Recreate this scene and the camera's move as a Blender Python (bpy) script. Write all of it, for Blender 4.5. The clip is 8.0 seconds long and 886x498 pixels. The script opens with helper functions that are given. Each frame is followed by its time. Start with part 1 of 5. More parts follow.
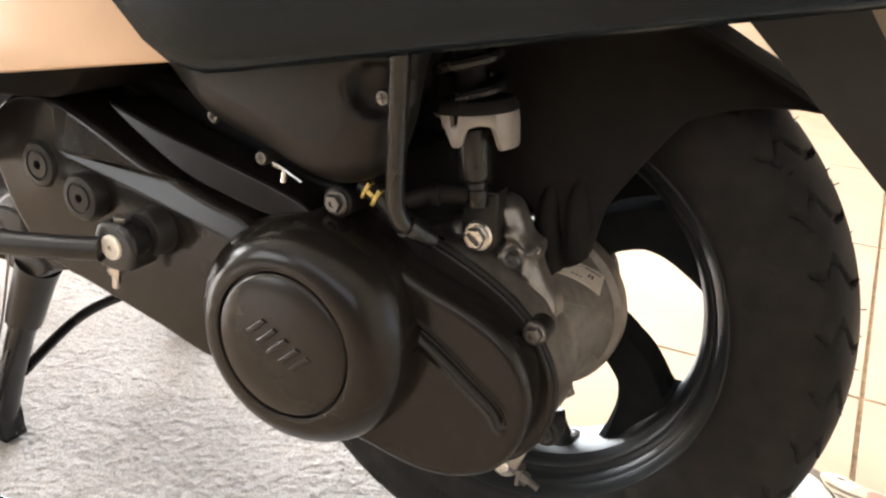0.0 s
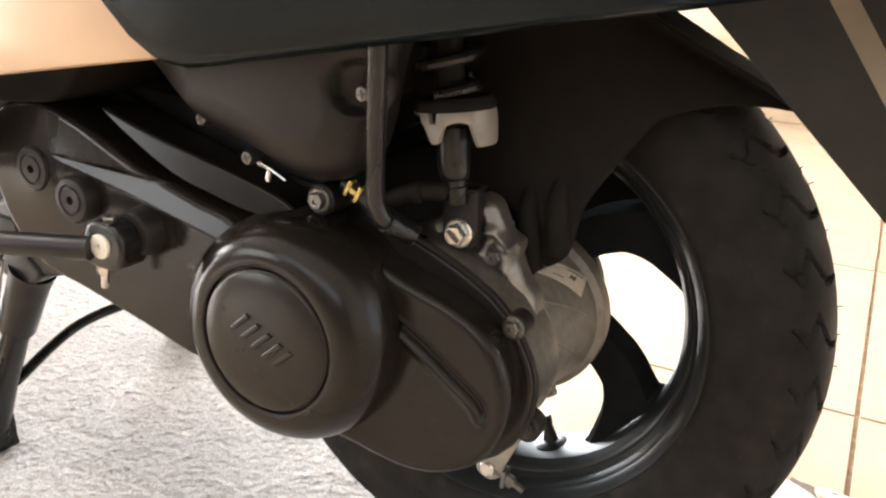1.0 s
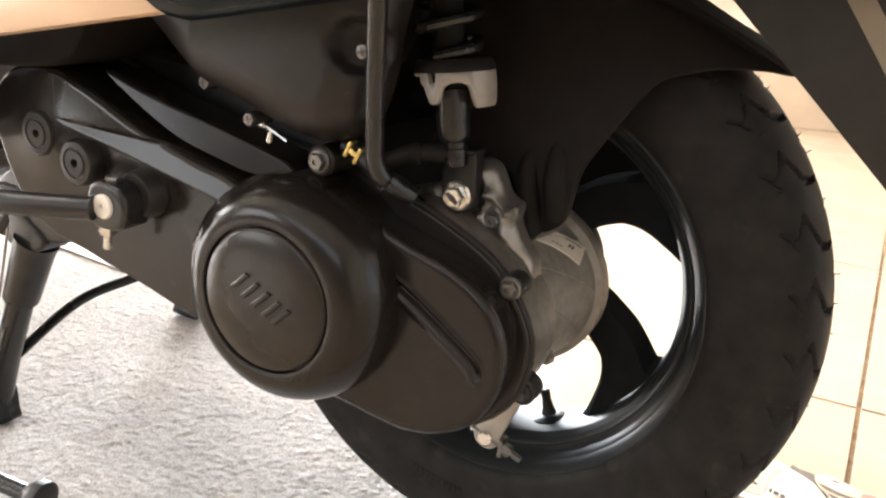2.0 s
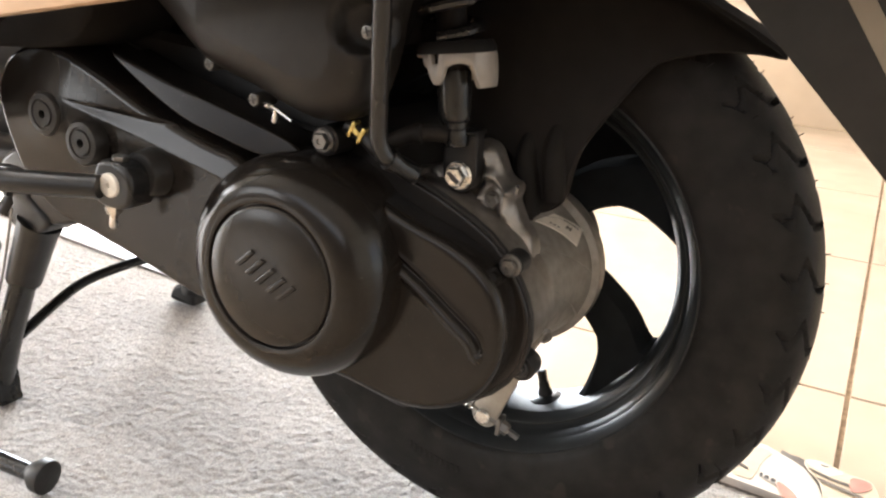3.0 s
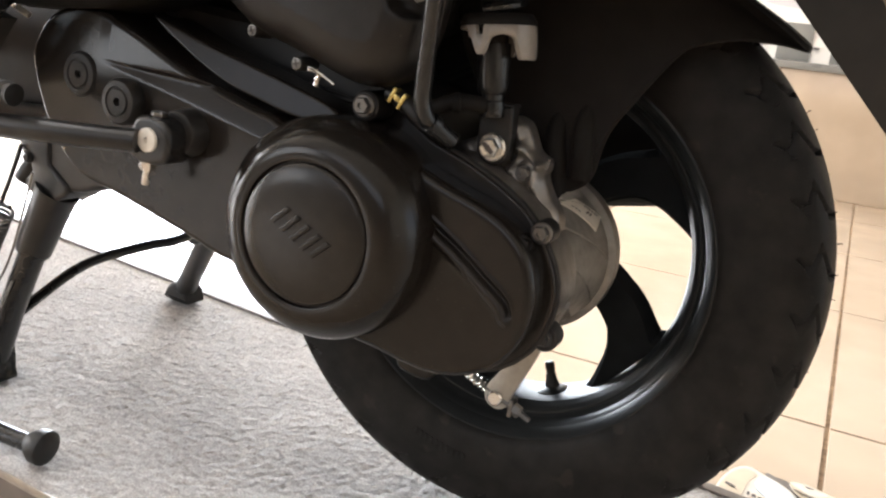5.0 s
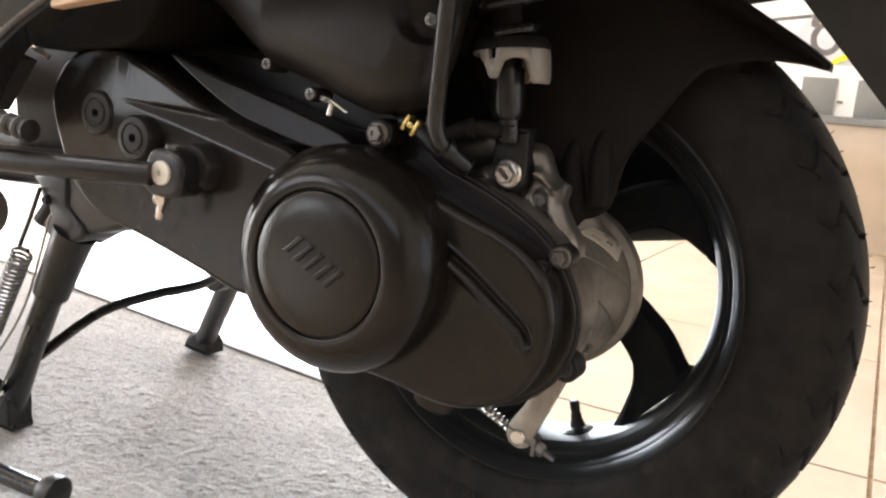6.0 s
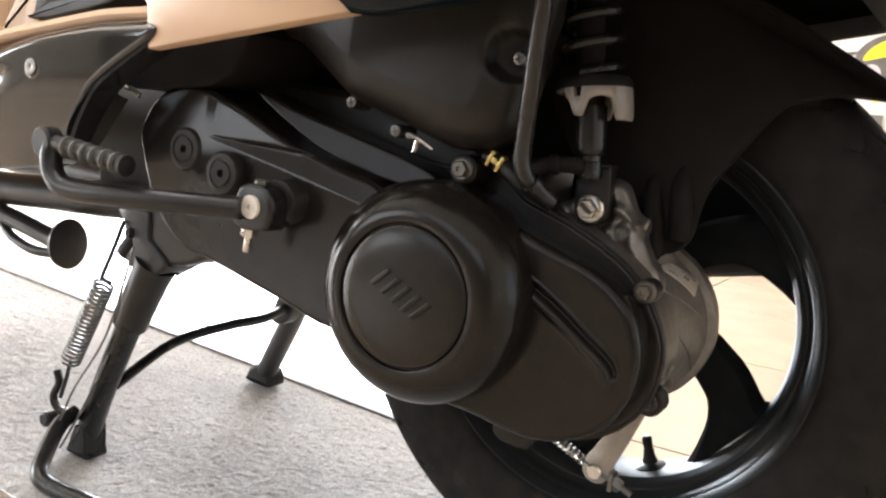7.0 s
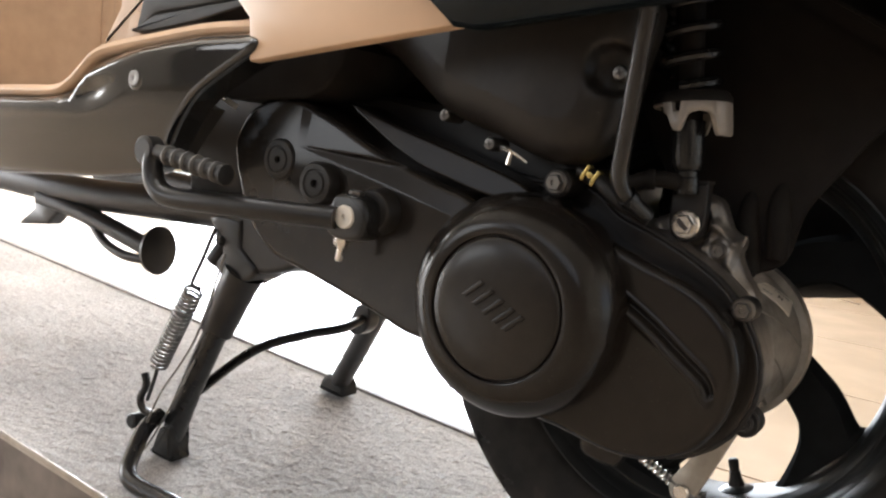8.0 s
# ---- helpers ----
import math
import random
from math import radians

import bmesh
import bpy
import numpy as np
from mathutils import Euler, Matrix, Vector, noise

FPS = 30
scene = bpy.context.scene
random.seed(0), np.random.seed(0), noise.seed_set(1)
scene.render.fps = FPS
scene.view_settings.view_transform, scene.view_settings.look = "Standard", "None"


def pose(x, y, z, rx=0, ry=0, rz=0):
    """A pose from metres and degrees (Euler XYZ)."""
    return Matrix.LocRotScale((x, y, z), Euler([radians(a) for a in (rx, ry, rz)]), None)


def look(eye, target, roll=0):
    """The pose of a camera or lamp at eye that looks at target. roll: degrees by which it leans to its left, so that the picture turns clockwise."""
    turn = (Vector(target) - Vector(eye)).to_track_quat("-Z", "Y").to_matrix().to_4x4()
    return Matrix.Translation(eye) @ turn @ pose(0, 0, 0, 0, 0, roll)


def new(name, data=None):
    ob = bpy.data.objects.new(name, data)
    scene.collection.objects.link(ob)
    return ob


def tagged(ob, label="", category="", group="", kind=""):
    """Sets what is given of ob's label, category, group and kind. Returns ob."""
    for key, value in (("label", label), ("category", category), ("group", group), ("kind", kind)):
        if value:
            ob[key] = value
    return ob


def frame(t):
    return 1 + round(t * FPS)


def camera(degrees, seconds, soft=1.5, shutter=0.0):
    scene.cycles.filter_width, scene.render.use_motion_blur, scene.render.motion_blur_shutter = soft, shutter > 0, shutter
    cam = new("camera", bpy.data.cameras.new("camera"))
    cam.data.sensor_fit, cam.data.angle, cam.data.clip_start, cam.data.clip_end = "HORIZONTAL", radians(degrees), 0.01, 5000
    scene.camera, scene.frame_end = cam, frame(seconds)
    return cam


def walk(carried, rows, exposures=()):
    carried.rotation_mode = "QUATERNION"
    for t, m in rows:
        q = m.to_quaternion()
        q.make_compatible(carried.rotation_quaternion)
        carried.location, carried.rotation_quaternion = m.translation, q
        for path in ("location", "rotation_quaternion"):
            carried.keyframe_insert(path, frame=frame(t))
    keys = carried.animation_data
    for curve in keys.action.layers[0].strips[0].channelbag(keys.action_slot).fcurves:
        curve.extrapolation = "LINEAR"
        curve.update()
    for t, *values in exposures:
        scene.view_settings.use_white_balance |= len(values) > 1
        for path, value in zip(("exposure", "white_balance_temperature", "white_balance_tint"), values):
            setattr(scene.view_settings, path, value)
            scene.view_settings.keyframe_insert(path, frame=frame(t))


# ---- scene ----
G = Matrix.Rotation(radians(4.2), 4, "Y")  # the display ramp's slope: scooter and ramp are built level and then tipped
FLOOR = -0.08
cam = camera(55.29, 8.0, 2.3)
PATH = [
    (0.0, 0.1927, -0.6182, 0.5876, 67.12, -6.70, 27.35),
    (0.5, 0.2070, -0.6229, 0.5769, 68.34, -6.50, 27.16),
    (1.0, 0.2189, -0.6279, 0.5687, 69.53, -6.46, 27.60),
    (1.5, 0.2296, -0.6315, 0.5535, 69.99, -6.81, 28.34),
    (3.0, 0.2366, -0.6549, 0.5320, 69.86, -7.28, 27.75),
    (3.5, 0.2172, -0.6697, 0.5596, 69.35, -7.71, 27.45),
    (4.0, 0.1917, -0.6987, 0.5422, 69.56, -9.02, 26.79),
    (4.5, 0.2108, -0.7031, 0.4957, 71.82, -10.26, 26.28),
    (4.7, 0.2136, -0.7050, 0.4821, 72.68, -10.63, 26.08),
    (6.0, 0.2244, -0.6906, 0.4381, 78.16, -9.39, 27.75),
    (6.5, 0.2072, -0.7060, 0.4333, 79.42, -9.07, 28.24),
    (7.0, 0.1972, -0.7178, 0.4321, 80.25, -9.31, 30.01),
    (7.5, 0.1847, -0.7288, 0.4277, 80.69, -9.65, 32.19),
    (8.0, 0.1759, -0.7346, 0.4248, 80.70, -9.89, 33.96),
]
walk(cam, [(t, G @ pose(x, y, z, rx, ry, rz)) for t, x, y, z, rx, ry, rz in PATH], ((0.0, 0.42, 6450, 10), (1.5, 0.54, 6450, 10), (3.5, 0.26, 6350, 10), (4.5, 0.04, 6280, 10), (6.5, 0.12, 6220, 10), (7.0, 0.08, 6220, 10), (8.0, -0.28, 6300, 10)))

# ---- world, sun and large lights ----
world = bpy.data.worlds.new("world")
scene.world = world
world.use_nodes = True
wn = world.node_tree.nodes
sky = wn.new("ShaderNodeTexSky")
sky.sky_type, sky.sun_disc, sky.sun_elevation, sky.sun_rotation = "NISHITA", False, radians(48), radians(-40)
world.node_tree.links.new(sky.outputs["Color"], wn["Background"].inputs["Color"])
wn["Background"].inputs["Strength"].default_value = 0.12


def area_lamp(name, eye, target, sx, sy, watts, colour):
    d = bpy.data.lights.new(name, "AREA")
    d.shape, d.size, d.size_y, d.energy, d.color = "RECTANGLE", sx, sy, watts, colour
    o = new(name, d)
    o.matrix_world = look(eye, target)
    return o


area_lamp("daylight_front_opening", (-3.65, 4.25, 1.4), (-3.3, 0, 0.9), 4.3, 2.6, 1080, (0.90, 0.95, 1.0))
# Unseen south opening, added to brighten the scooter's near side.
area_lamp("added_south_daylight", (0.05, -4.4, 2.3), (0.0, 0, 0.6), 5.2, 1.1, 28, (1.0, 0.98, 0.96))
# Unseen west, south-west and east openings, assumed from highlights on the cover.
area_lamp("added_west_daylight", (-5.95, -1.6, 1.0), (0, -1.0, 0.7), 2.0, 2.0, 220, (1.0, 0.98, 0.96))
area_lamp("added_corner_daylight", (-4.0, -4.55, 1.35), (-1.2, 0, 0.5), 2.2, 1.5, 52, (1.0, 0.98, 0.96))
area_lamp("added_east_daylight", (3.95, 0.6, 0.98), (0, 0.3, 0.7), 2.2, 2.0, 15, (1.0, 0.98, 0.96))
for lx in (-1.7, -0.3):
    area_lamp("ceiling_panel_light", (lx, -0.7, 2.90), (lx, -0.7, 0), 0.6, 1.2, 24, (1.0, 0.98, 0.96))

from mathutils.geometry import delaunay_2d_cdt

# ---- materials ----
def material(name, colour, rough=0.5, metal=0.0, var=0.25, scale=40.0, bump=0.0, bump_scale=300.0, coat=0.0, rough_var=0.12, spec=0.5, speck=None, wear=3.0):
    m = bpy.data.materials.new(name)
    m.use_nodes = True
    nt, b = m.node_tree, m.node_tree.nodes["Principled BSDF"]
    tc = nt.nodes.new("ShaderNodeTexCoord")

    def noise_tex(s, detail=5.0):
        n = nt.nodes.new("ShaderNodeTexNoise")
        n.inputs["Scale"].default_value, n.inputs["Detail"].default_value = s, detail
        nt.links.new(tc.outputs["Object"], n.inputs["Vector"])
        return n.outputs["Fac"]

    def remap(src, lo, hi, a=0.3, z=0.7):
        r = nt.nodes.new("ShaderNodeMapRange")
        for k, v in zip(("From Min", "From Max", "To Min", "To Max"), (a, z, lo, hi)):
            r.inputs[k].default_value = v
        nt.links.new(src, r.inputs["Value"])
        return r.outputs["Result"]

    def times(a, b2):
        n = nt.nodes.new("ShaderNodeMath")
        n.operation = "MULTIPLY"
        nt.links.new(a, n.inputs[0])
        nt.links.new(b2, n.inputs[1])
        return n.outputs[0]

    fine, broad = noise_tex(scale), noise_tex(wear, 3.0)
    k = times(remap(fine, 1 - var, 1 + var), remap(broad, 1 - 0.6 * var, 1 + 0.6 * var))
    mix = nt.nodes.new("ShaderNodeMix")
    mix.data_type, mix.blend_type = "RGBA", "MULTIPLY"
    mix.inputs["Factor"].default_value = 1.0
    mix.inputs["A"].default_value = (*colour, 1)
    nt.links.new(k, mix.inputs["B"])
    out = mix.outputs["Result"]
    if speck:
        sp = nt.nodes.new("ShaderNodeMix")
        sp.data_type = "RGBA"
        sp.inputs["B"].default_value = (*speck[0], 1)
        nt.links.new(out, sp.inputs["A"])
        nt.links.new(remap(noise_tex(speck[1], 3.0), 0.0, speck[2], speck[3], speck[3] + 0.06), sp.inputs["Factor"])
        out = sp.outputs["Result"]
    nt.links.new(out, b.inputs["Base Color"])
    nt.links.new(remap(broad, max(0.02, rough - rough_var), min(1, rough + rough_var)), b.inputs["Roughness"])
    b.inputs["Metallic"].default_value = metal
    b.inputs["Specular IOR Level"].default_value = spec
    b.inputs["Coat Weight"].default_value, b.inputs["Coat Roughness"].default_value = coat, 0.05
    if bump:
        bn = nt.nodes.new("ShaderNodeBump")
        bn.inputs["Strength"].default_value, bn.inputs["Distance"].default_value = bump, 0.002
        nt.links.new(noise_tex(bump_scale, 3.0), bn.inputs["Height"])
        nt.links.new(bn.outputs["Normal"], b.inputs["Normal"])
    return m


COVER = material("satin_black_casting_paint", (0.0140, 0.0114, 0.0095), 0.20, spec=0.28, var=0.12, scale=60, bump=0.015, bump_scale=900, rough_var=0.025, speck=((0.09, 0.08, 0.07), 420, 0.35, 0.70))
BADGE = material("satin_badge_paint", (0.0165, 0.0138, 0.0118), 0.26, spec=0.30, var=0.1, scale=80, bump=0.008, rough_var=0.03, bump_scale=1200)
AIRBOX = material("textured_black_plastic", (0.0175, 0.0148, 0.0126), 0.45, var=0.15, scale=90, bump=0.12, bump_scale=1500, speck=((0.12, 0.11, 0.10), 300, 0.4, 0.72), spec=0.3)
BLACK = material("black_plastic", (0.0165, 0.0148, 0.0135), 0.5, var=0.2, scale=70, bump=0.06, bump_scale=900, spec=0.3)
FENDER = material("matte_black_fender_plastic", (0.0140, 0.0118, 0.0102), 0.75, var=0.2, scale=50, bump=0.1, bump_scale=1300, spec=0.12)
BRACKET = material("dark_brown_grey_plastic", (0.030, 0.027, 0.024), 0.55, var=0.12, scale=50, bump=0.06, bump_scale=1300, spec=0.2)
GLOSSBLACK = material("gloss_black_paint", (0.009, 0.0095, 0.010), 0.10, var=0.1, scale=40, coat=0.5, rough_var=0.05)
FRAMEBLACK = material("black_painted_steel", (0.016, 0.0152, 0.0148), 0.33, spec=0.4, var=0.25, scale=60, bump=0.04, bump_scale=500)
RUBBER = material("tyre_rubber", (0.0150, 0.0130, 0.0114), 0.6, var=0.4, scale=45, bump=0.12, bump_scale=700, spec=0.18, speck=((0.045, 0.037, 0.029), 38, 0.4, 0.64), wear=14.0)
RIM = material("black_rim_enamel", (0.018, 0.0195, 0.020), 0.36, var=0.15, scale=50, spec=0.26, rough_var=0.04)
BARREL = material("satin_black_barrel_enamel", (0.016, 0.0175, 0.018), 0.45, var=0.15, scale=50, spec=0.22)
SPOKE = material("matte_black_spoke_enamel", (0.016, 0.017, 0.0175), 0.7, var=0.15, scale=50, spec=0.0)
ALU = material("cast_aluminium", (0.25, 0.225, 0.20), 0.42, metal=0.7, var=0.18, scale=120, bump=0.15, bump_scale=1100)
ALUDARK = material("dull_cast_aluminium", (0.28, 0.26, 0.235), 0.5, metal=0.5, var=0.2, scale=100, bump=0.18, bump_scale=900)
CLAMP = material("pale_painted_clamp", (0.30, 0.265, 0.23), 0.42, var=0.1, scale=90, bump=0.05, bump_scale=900)
ZINC = material("zinc_plated_steel", (0.68, 0.655, 0.61), 0.3, metal=0.9, var=0.15, scale=150)
BOLTGREY = material("dark_zinc_bolt", (0.16, 0.15, 0.138), 0.38, metal=0.8, var=0.15, scale=150)
# Darker copy of the plated steel: holds the brake arm's shade.
ARMSHADED = material("shaded_plated_steel", (0.36, 0.34, 0.30), 0.42, metal=0.6, var=0.12, scale=120)
BRASS = material("yellow_passivated_clip", (0.50, 0.37, 0.12), 0.35, metal=0.7, var=0.2, scale=150)
WASHER = material("pale_nylon_washer", (0.75, 0.70, 0.62), 0.45, var=0.1, scale=150)
STICKER = material("white_paper_sticker", (0.66, 0.60, 0.52), 0.6, var=0.06, scale=90)
CREAMPAPER = material("cream_printed_paper", (0.56, 0.47, 0.35), 0.5, var=0.12, scale=25)
INKANDSHADE = material("dark_print_and_recess_shade", (0.07, 0.06, 0.055), 0.6, var=0.1)
PANELBLUE = material("dark_teal_blue_paint", (0.007, 0.0108, 0.0132), 0.24, var=0.08, scale=30, spec=0.2, coat=0.0, rough_var=0.04)
BEIGE = material("beige_panel_paint", (0.60, 0.41, 0.265), 0.38, var=0.05, scale=20, rough_var=0.08)
BEIGEDULL = material("beige_textured_plastic", (0.50, 0.35, 0.235), 0.5, var=0.07, scale=40, bump=0.05, bump_scale=900)
LITTAN = material("lit_edge_tan", (0.23, 0.185, 0.13), 0.5, var=0.1, scale=40, bump=0.05, bump_scale=900)
GREYPLASTIC = material("grey_plastic", (0.10, 0.095, 0.09), 0.5, var=0.1, scale=60)
SPRING = material("steel_spring_wire", (0.20, 0.19, 0.18), 0.35, metal=0.7, var=0.2, scale=200)
TRIMALU = material("anodised_trim", (0.42, 0.39, 0.35), 0.4, metal=0.6, var=0.15, scale=60)
PLINTH = material("brown_laminate", (0.15, 0.128, 0.112), 0.5, var=0.35, scale=25, bump=0.05, bump_scale=200)
TILE = material("cream_glazed_tile", (0.45, 0.355, 0.262), 0.14, var=0.05, scale=6, rough_var=0.05, bump=0.02, bump_scale=30)
GROUT = material("brown_grout", (0.30, 0.21, 0.13), 0.9, var=0.3, scale=60)
WALL = material("painted_wall", (0.66, 0.60, 0.52), 0.8, var=0.06, scale=5)
# Dark tone for the unseen south wall, chosen to cut bounced light.
DARKWALL = material("bounce_cutting_dark_brown", (0.09, 0.07, 0.055), 0.6, var=0.2, scale=6)
CEIL = material("white_ceiling_paint", (0.78, 0.74, 0.68), 0.85, var=0.04, scale=4)
WHITE = material("white_enamel", (0.78, 0.75, 0.71), 0.3, var=0.04, scale=10)
GREYPANEL = material("grey_laminate_panel", (0.20, 0.195, 0.18), 0.35, var=0.08, scale=8)
YELLOW = material("yellow_print", (0.80, 0.70, 0.03), 0.4, var=0.08, scale=10)
PALEPRINT = material("pale_lilac_print", (0.60, 0.56, 0.57), 0.4, var=0.1, scale=8)
DARKPRINT = material("dark_grey_print", (0.14, 0.125, 0.12), 0.4, var=0.2, scale=12)
REDPRINT = material("red_print", (0.60, 0.25, 0.20), 0.6, var=0.25, scale=30)
BLUEPRINT = material("pale_blue_print", (0.55, 0.62, 0.68), 0.6, var=0.2, scale=30)
CARPET = material("grey_needle_felt_carpet", (0.475, 0.453, 0.436), 0.95, var=0.3, scale=420, bump=0.35, bump_scale=700, speck=((0.305, 0.285, 0.268), 260, 0.5, 0.55), spec=0.1, wear=5.0)


# ---- mesh helpers ----
def mesh_ob(name, verts, faces, mat, parent=None, label="", angle=38, normals=None):
    me = bpy.data.meshes.new(name)
    me.from_pydata([tuple(v) for v in verts], [], [tuple(f) for f in faces])
    bm = bmesh.new()
    bm.from_mesh(me)
    if normals is None:
        bmesh.ops.recalc_face_normals(bm, faces=bm.faces)
    bm.to_mesh(me)
    bm.free()
    me.materials.append(mat)
    me.shade_smooth()
    if normals is None:
        me.set_sharp_from_angle(angle=radians(angle))
    else:
        me.normals_split_custom_set_from_vertices(normals)
    ob = new(name, me)
    if parent:
        ob.parent = parent
    if label:
        tagged(ob, label)
    return ob


def thing(name, label, category, m=None, kind="", group=""):
    e = new(name)
    e.empty_display_size = 0.05
    if m is not None:
        e.matrix_world = m
    return tagged(e, label, category, group, kind)


def join(*shapes):
    V, F = [], []
    for v, f in shapes:
        k = len(V)
        V += [tuple(p) for p in v]
        F += [tuple(i + k for i in q) for q in f]
    return V, F


def moved(shape, m):
    return [m @ Vector(p) for p in shape[0]], shape[1]


def axis(origin, direction, spin=0.0):
    """A pose at origin whose z axis points in the direction."""
    q = Vector(direction).to_track_quat("Z", "Y").to_matrix().to_4x4()
    return Matrix.Translation(origin) @ q @ Matrix.Rotation(radians(spin), 4, "Z")


def lathe(profile, m, seg=48, closed=False):
    """Turns (radius, height) points round the z axis of m."""
    V, F, n = [], [], len(profile)
    for i in range(seg):
        a = 2 * math.pi * i / seg
        for r, h in profile:
            V.append(m @ Vector((r * math.cos(a), r * math.sin(a), h)))
    for i in range(seg):
        j = (i + 1) % seg
        for k in range(n if closed else n - 1):
            l = (k + 1) % n
            F.append((i * n + k, j * n + k, j * n + l, i * n + l))
    if not closed:
        for k in (0, n - 1):
            if profile[k][0] > 1e-6:
                F.append(tuple(i * n + k for i in range(seg)))
    return V, F


def hexbolt(origin, direction, across=0.010, height=0.006, flange=0.0, spin=0.0):
    m = axis(origin, direction, spin)
    r = across / math.sqrt(3)
    s = lathe([(r, 0), (r, height * 0.82), (r * 0.86, height), (r * 0.35, height), (r * 0.3, height * 0.8)], m, 6)
    if flange:
        s = join(s, lathe([(flange, -0.0006), (flange, 0.0012), (flange * 0.86, 0.0022)], m, 24))
    return s


def smooth_line(pts, steps=6, closed=False):
    """Catmull-Rom through the points."""
    P = [np.array(p, float) for p in pts]
    n, out = len(P), []
    for i in range(n if closed else n - 1):
        g = (lambda k: P[k % n]) if closed else (lambda k: P[min(max(k, 0), n - 1)])
        a, b, c, d = g(i - 1), g(i), g(i + 1), g(i + 2)
        for s in range(steps):
            t = s / steps
            out.append(0.5 * (2 * b + (c - a) * t + (2 * a - 5 * b + 4 * c - d) * t * t + (3 * b - a - 3 * c + d) * t ** 3))
    if not closed:
        out.append(P[-1])
    return out


def tube(pts, r, seg=10, steps=6, taper=None, flat=1.0):
    """A swept round bar along a smooth line; taper: end radius."""
    L = [Vector(p) for p in (smooth_line(pts, steps) if steps > 1 else pts)]
    V, F = [], []
    up = None
    for i, p in enumerate(L):
        d = (L[min(i + 1, len(L) - 1)] - L[max(i - 1, 0)]).normalized()
        if up is None:
            up = Vector((0, 0, 1)) if abs(d.z) < 0.9 else Vector((0, 1, 0))
        s = d.cross(up).normalized()
        up = s.cross(d).normalized()
        k = i / (len(L) - 1)
        rr = r if taper is None else r + (taper - r) * k
        for j in range(seg):
            a = 2 * math.pi * j / seg
            V.append(p + s * rr * math.cos(a) + up * rr * flat * math.sin(a))
    for i in range(len(L) - 1):
        for j in range(seg):
            q = (j + 1) % seg
            F.append((i * seg + j, i * seg + q, (i + 1) * seg + q, (i + 1) * seg + j))
    F += [tuple(range(seg)), tuple((len(L) - 1) * seg + j for j in range(seg))]
    return V, F


def coil(a, b, radius, wire, turns, seg=7, per=20):
    a, b = Vector(a), Vector(b)
    m = axis(a, b - a)
    h, n = (b - a).length, int(turns * per)
    return tube([m @ Vector((radius * math.cos(2 * math.pi * i / per), radius * math.sin(2 * math.pi * i / per), h * i / n)) for i in range(n + 1)], wire, seg, 1)


def inset_loop(L, d):
    """The closed line in (x, z), moved inwards by d."""
    n, out = len(L), []
    area = sum(L[i][0] * L[(i + 1) % n][1] - L[(i + 1) % n][0] * L[i][1] for i in range(n))
    s = 1 if area > 0 else -1
    for i in range(n):
        t = np.array(L[(i + 1) % n]) - np.array(L[i - 1])
        t = t / (np.linalg.norm(t) + 1e-12)
        out.append(np.array(L[i]) + s * d * np.array((-t[1], t[0])))
    return out


def slab(outline, layers, steps=5, to=None):
    """A rounded slab: the smooth outline in (x, z) at layers of (inset, y), closed at both ends. to: maps (x, y, z) to a place."""
    L = smooth_line(outline, steps, True) if steps > 1 else [np.array(p, float) for p in outline]
    n, V, F = len(L), [], []
    for d, y in layers:
        for p in (inset_loop(L, d) if d else L):
            v = (p[0], y, p[1])
            V.append(to(*v) if to else v)
    for k in range(len(layers) - 1):
        for i in range(n):
            j = (i + 1) % n
            F.append((k * n + i, k * n + j, (k + 1) * n + j, (k + 1) * n + i))
    F += [tuple(range(n)), tuple((len(layers) - 1) * n + i for i in range(n))]
    return V, F


def rounded(y0, y1, r, k=4):
    """Layers for slab: from y0 (square) to y1 (rounded by r)."""
    s = 1 if y1 > y0 else -1
    out = [(0.0, y0)]
    for i in range(k + 1):
        a = 0.5 * math.pi * i / k
        out.append((r * (1 - math.cos(a)), y1 - s * r * (1 - math.sin(a))))
    return out


def box(x0, y0, z0, x1, y1, z1, b=0.0):
    """A box with bevelled edges."""
    bm = bmesh.new()
    bmesh.ops.create_cube(bm, size=1)
    for v in bm.verts:
        v.co = Vector(((x0 + x1) / 2 + v.co.x * (x1 - x0), (y0 + y1) / 2 + v.co.y * (y1 - y0), (z0 + z1) / 2 + v.co.z * (z1 - z0)))
    if b:
        bmesh.ops.bevel(bm, geom=list(bm.edges), offset=b, segments=2, profile=0.6, affect="EDGES")
    bm.verts.index_update()
    out = [v.co.copy() for v in bm.verts], [tuple(v.index for v in f.verts) for f in bm.faces]
    bm.free()
    return out


def poly_distance(X, Z, L):
    """Signed distance to a closed line in (x, z): negative inside."""
    L = np.array(L)
    d = np.full(X.shape, 1e9)
    inside = np.zeros(X.shape, bool)
    for a, b in zip(L, np.roll(L, -1, 0)):
        e = b - a
        t = np.clip(((X - a[0]) * e[0] + (Z - a[1]) * e[1]) / (e @ e + 1e-15), 0, 1)
        d = np.minimum(d, np.hypot(X - a[0] - t * e[0], Z - a[1] - t * e[1]))
        c = (a[1] > Z) != (b[1] > Z)
        with np.errstate(divide="ignore", invalid="ignore"):
            inside ^= c & (X < (b[0] - a[0]) * (Z - a[1]) / (b[1] - a[1]) + a[0])
    return np.where(inside, -d, d)


